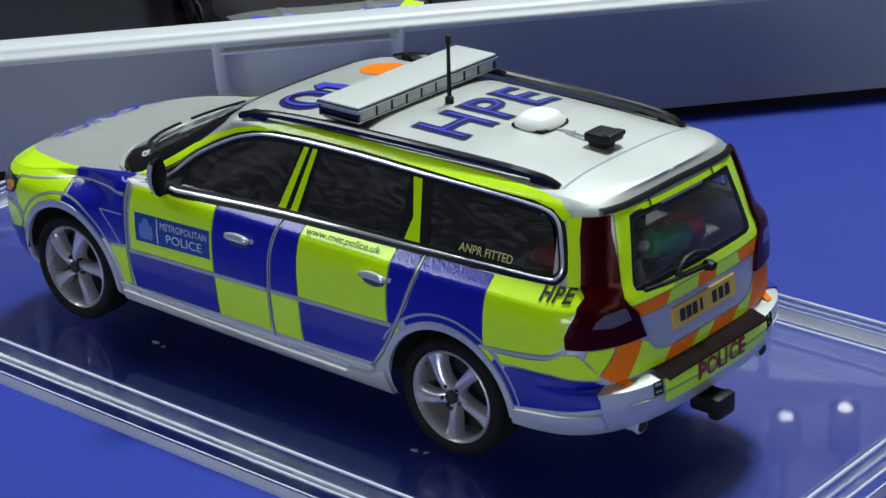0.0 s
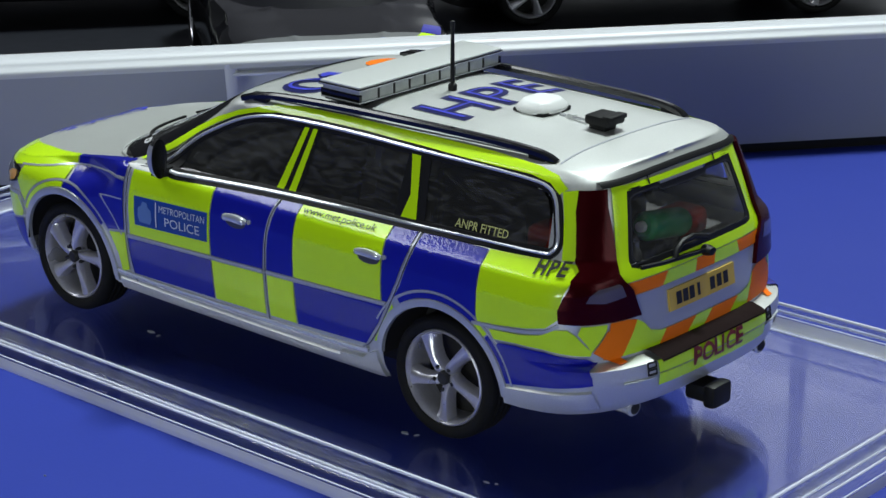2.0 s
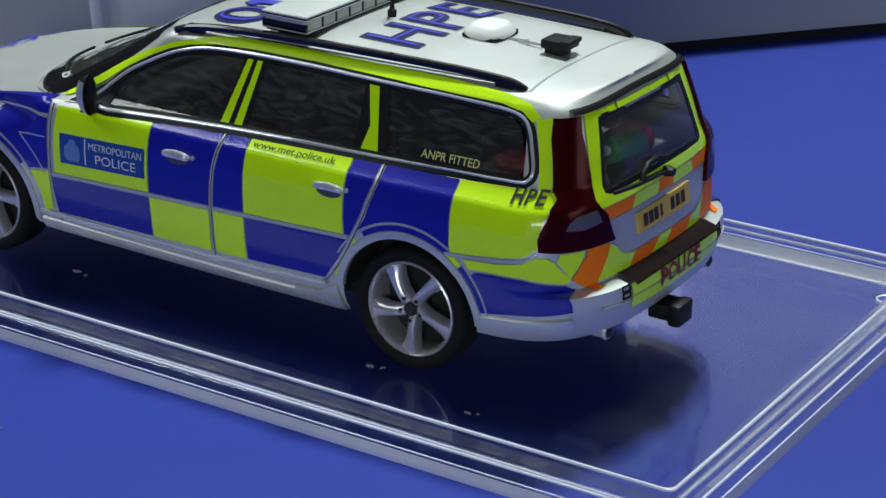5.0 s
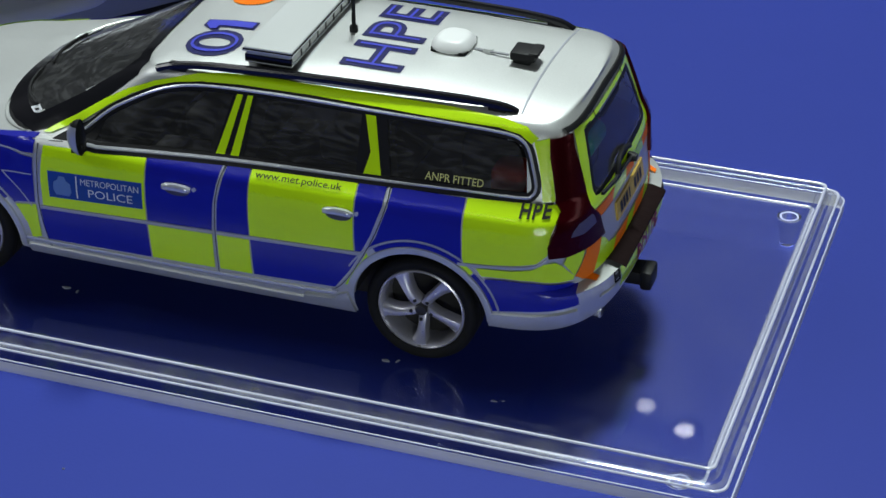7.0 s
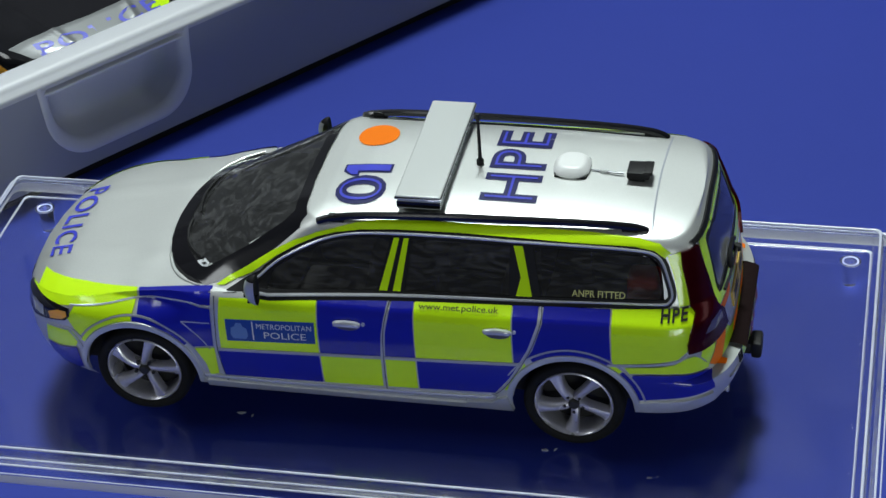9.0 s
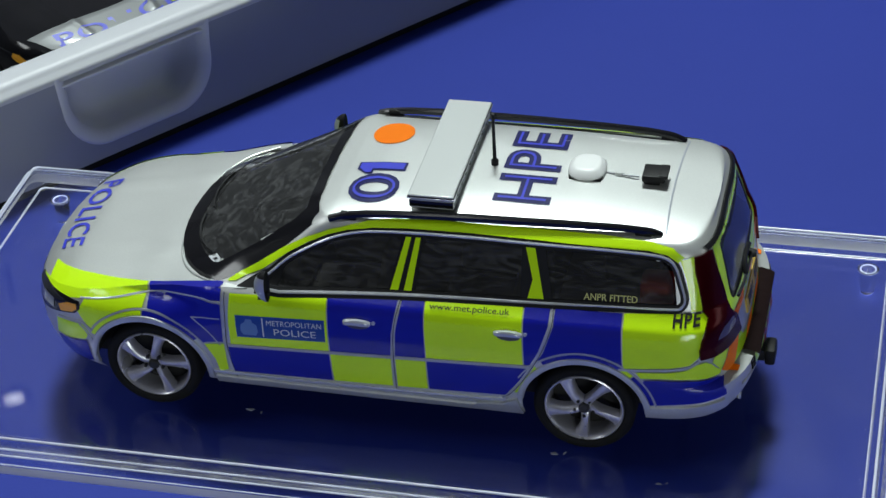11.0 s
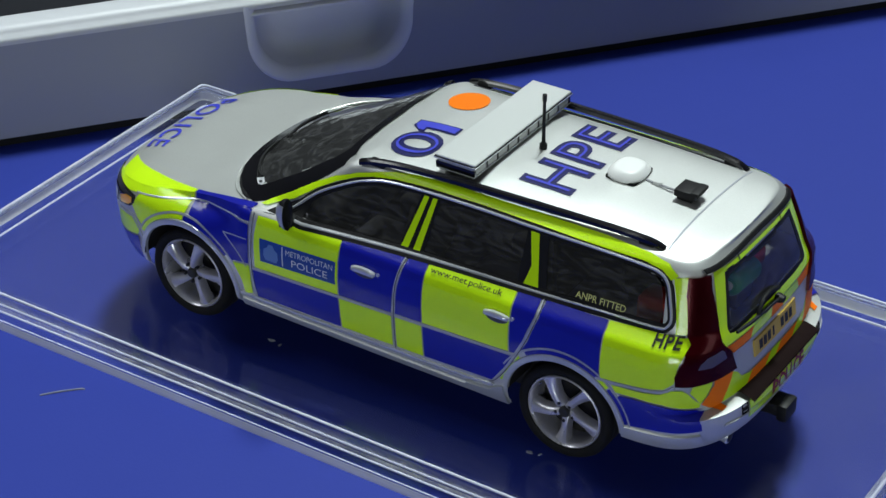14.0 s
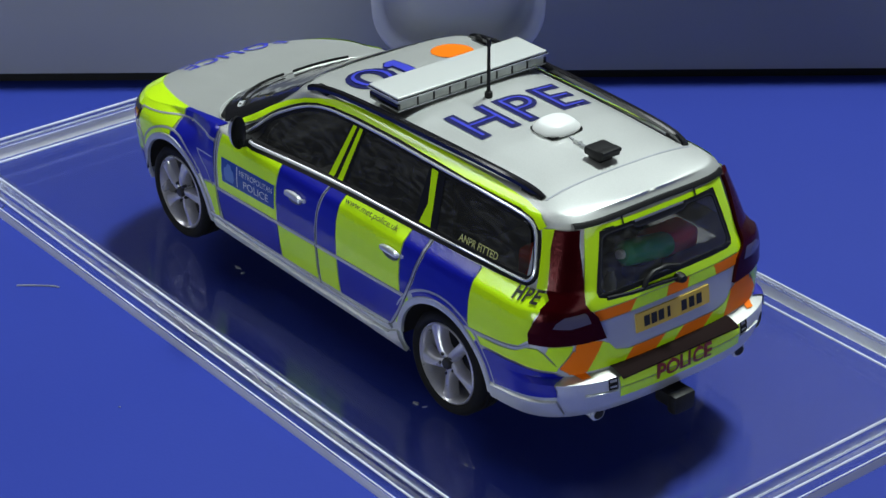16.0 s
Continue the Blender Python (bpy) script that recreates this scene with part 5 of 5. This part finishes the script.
    part("antenna_dome", grid(rows, True), PLASTIC_WHITE, car, "white plastic roof antenna dome")
    part("dome_gasket", box(1.195, 1.405, -0.085, 0.155, 1.478, 1.492, 0.03), BLACK, car)
    part("clear_stub", moved(lathe([(0.0, 0.02), (0.018, 0.018), (0.022, 0.0), (0.022, -0.02)], 16), Matrix.Translation((1.505, 0.02, 1.492)) @ Matrix.Rotation(radians(90), 4, "X") @ Matrix.Diagonal((1.6, 1, 0.9, 1))), BARTOP, car, "small clear roof fitting")
    part("cable", sweep([(1.42, 0.03, 1.492), (1.52, 0.01, 1.497), (1.63, 0.0, 1.50)], [(0.008 * math.cos(k), 0.008 * math.sin(k)) for k in np.linspace(0, 2 * math.pi, 8, False)]), CHROME, car)
    bm = box(1.655, 1.80, -0.075, 0.075, 1.505, 1.555, 0.014)
    bm = box(1.665, 1.765, -0.05, 0.05, 1.47, 1.51, 0.01, bm=bm)
    part("roof_camera", box(1.76, 1.815, -0.07, 0.07, 1.535, 1.560, 0.008, bm=bm), BLACK, car, "black roof camera housing")


def cabin(car):
    part("cabin_floor", box(-1.0, 1.2, -0.62, 0.62, 0.50, 0.56, 0.02), CABIN, car)
    part("load_floor", grid([[(x, k * (side_y(x, 0.87) - 0.015), 0.88) for k in (-1, -0.5, 0, 0.5, 1)] for x in np.linspace(1.2, 2.295, 16)]), CABIN_GREY, car)
    part("dashboard", box(-1.05, -0.45, -0.70, 0.70, 0.70, 0.98, 0.08, 3), CABIN, car)
    for s in (-1, 1):
        for x in (-0.15, 0.72):
            seat = part("seat", box(x - 0.30, x + 0.22, s * 0.36 - 0.24, s * 0.36 + 0.24, 0.56, 0.74, 0.06, 3), SEAT, car, "dark grey seat")
            b = moved(box(-0.08, 0.08, -0.23, 0.23, 0.0, 0.52, 0.06, 3), Matrix.Translation((x + 0.22, s * 0.36, 0.68)) @ Matrix.Rotation(radians(14), 4, "Y"))
            part("backrest", b, SEAT, seat)
            part("headrest", moved(box(-0.05, 0.05, -0.12, 0.12, 0.0, 0.16, 0.04, 3), Matrix.Translation((x + 0.36, s * 0.36, 1.18)) @ Matrix.Rotation(radians(10), 4, "Y")), SEAT, seat)
    part("load_screen", box(1.16, 1.20, -0.62, 0.62, 0.88, 1.30, 0.01), CABIN, car)
    lie = Matrix.Translation((2.09, 0.0, 1.055)) @ Matrix.Rotation(radians(-10), 4, "X") @ Matrix.Rotation(radians(3), 4, "Z")
    c = part("gas_cylinder", moved(lathe([(0.0, -0.175), (0.050, -0.175), (0.070, -0.158), (0.074, -0.14), (0.074, 0.16), (0.064, 0.19), (0.03, 0.205), (0.0, 0.206)], 32), lie), GREEN, car, "green cylinder in the load bay")
    part("cylinder_cap", moved(lathe([(0.0, -0.205), (0.026, -0.203), (0.029, -0.172), (0.0, -0.172)], 20), lie), WHITE, c)
    part("cylinder_rest", box(2.02, 2.13, -0.10, 0.12, 0.88, 0.99, 0.02), CABIN, c)
    for x, y in ((2.12, -0.37), (2.07, -0.33), (2.15, -0.30)):
        part("bottle", moved(lathe([(0.0, 0.0), (0.036, 0.0), (0.038, 0.11), (0.022, 0.145), (0.022, 0.175), (0.0, 0.175)], 16), Matrix.Translation((x, y, 0.88)) @ Matrix.Rotation(radians(90), 4, "X")), CLEARLENS, car, "small clear bottle")
    part("kit_bag", box(1.84, 2.04, 0.16, 0.50, 0.88, 1.02, 0.05, 3), RED, car, "red kit bag in the load bay")
    part("kit_bag", box(1.72, 1.92, -0.62, -0.42, 0.88, 1.13, 0.05, 3), RED, car, "red kit bag beside the rear side window")
    part("kit_case", box(1.45, 1.80, -0.30, 0.30, 0.88, 1.12, 0.05, 3), CABIN, car)


def model_car():
    car = thing("model_police_car", "silver estate police model car with yellow and blue checks", "model car", group="model cars")
    body = part("body", cut_arches(lower_body()), SILVER, car, "silver painted lower body", smooth=50)
    part("cabin_shell", cabin_shell(), SILVER, car, "silver painted roof and pillars", smooth=50)
    liner = cabin_shell()
    for v in liner.verts:
        v.co = Vector((0.75, 0, 1.0)) + (v.co - Vector((0.75, 0, 1.0))) * 0.975
    bmesh.ops.delete(liner, geom=[f for f in liner.faces if f.calc_center_median().z < 1.375], context="FACES")
    part("headliner", liner, CABIN, car, smooth=50)
    part("bonnet", hood_skin(), SILVER, car, "silver bonnet", smooth=60)
    part("underbody", under_body(), CABIN, car)
    for cx in (-AXLE, AXLE):
        for s in (-1, 1):
            wheel(car, cx, s)
    for skin in (on_left, on_right):
        side_trim(car, skin)
        decals(car, skin)
    for s in (-1, 1):
        mirror(car, s)
    part("windscreen_surround", ring(dense_loop([(y * 1.06, z + (0.02 if z > 1.3 else -0.035)) for y, z in SCREEN_GLASS], 3), dense_loop([(y * 0.90, 1.2 + (z - 1.2) * 0.93) for y, z in SCREEN_GLASS], 3), on_screen, 0.004), GLOSSBLACK, car, "black windscreen border")
    part("windscreen", patch(SCREEN_GLASS, on_screen, 0.0), SCREEN, car, "dark windscreen")
    arc1 = [(-0.87, -0.782), (-1.02, -0.768), (-1.13, -0.66), (-1.22, -0.54), (-1.285, -0.36), (-1.32, -0.18), (-1.332, 0.0)]
    arc1 += [(x, -y) for x, y in arc1[-2::-1]]
    part("cowl", patch(arc1 + [(x + 0.62, y * 0.95) for x, y in arc1[::-1]], on_hood, 0.004), BLACK, car, "black windscreen cowl")
    part("bonnet_edge", ribbon([(-0.98, -0.792), (-1.13, -0.70), (-1.235, -0.56), (-1.30, -0.37), (-1.335, -0.18), (-1.347, 0.0), (-1.335, 0.18), (-1.30, 0.37), (-1.235, 0.56), (-1.13, 0.70), (-0.98, 0.792)], on_hood, 0.012, 0.010, 0.004), SILVER, car, "thin bright rear edge of the bonnet")
    part("screen_trim", ribbon([(-1.02, -0.755), (-1.2, -0.56), (-1.29, -0.30), (-1.315, 0.0), (-1.29, 0.30), (-1.2, 0.56), (-1.02, 0.755)], on_hood, 0.03, 0.012, 0.0), BLACK, car, "black cowl strip")
    for y in (-0.15, 0.35):
        part("windscreen_wiper", sweep([tuple(lifted(on_screen, y + k * 0.45, 1.03 + 0.03 * k + 0.05 * k * k, 0.016)) for k in np.linspace(0, -1, 8)], [(-0.008, -0.004), (0.008, -0.004), (0.006, 0.008), (-0.006, 0.008)]), BLACK, car)
    part("windscreen_label", patch([(-0.668, 1.040), (-0.655, 1.030), (-0.60, 1.030), (-0.598, 1.056), (-0.645, 1.054)], on_screen, 0.006), WHITE, car, "small white windscreen label with a dark mark")
    part("label_mark", patch([(-0.65, 1.037), (-0.63, 1.036), (-0.628, 1.047), (-0.646, 1.047)], on_screen, 0.009), DARKMETAL, car)
    front(car)
    tail(car)
    roof_gear(car)
    cabin(car)
    return car


police_car = model_car()


def parked_car(s, depth, z):
    """A dark sister model that stands in the plinth's tray, nose to the rim."""
    car = thing("parked_model_car", "black model car with silver lettered nose standing in the tray", "model car", group="model cars")
    part("body", cut_arches(lower_body()), GLOSSBLACK, car, "black lower body", smooth=50)
    part("cabin_shell", cabin_shell(False), GLOSSBLACK, car, "black cabin", smooth=50)
    part("bonnet", hood_skin(), GLOSSBLACK, car, "black bonnet", smooth=60)
    band = [(-2.27, -0.36), (-2.22, -0.5), (-2.12, -0.64), (-1.92, -0.74), (-1.95, -0.4), (-1.97, 0.0)]
    part("bonnet_band", patch(band + [(x, -y) for x, y in band[-2::-1]], on_hood, 0.004), DULLSILVER, car, "silver band over the nose")
    part("underbody", under_body(), CABIN, car)
    for cx in (-AXLE, AXLE):
        for side in (-1, 1):
            wheel(car, cx, side)
    decals(car, on_left, True)
    mirror(car, -1)
    mirror(car, 1)
    front(car, True)
    car.matrix_world = Matrix.Translation(plinth_point(s, depth, z) * K) @ Matrix.Rotation(math.atan2(AWAY.y, AWAY.x), 4, "Z")
    return car


parked = parked_car(-1.0, 0.345 + 2.34, -0.24)
for s, depth in ((2.75, 5.25), (-3.15, 6.15)):
    copy_thing(parked, Matrix.Translation(plinth_point(s, depth, -0.24) * K) @ Matrix.Rotation(math.atan2(ALONG.y, ALONG.x), 4, "Z"))
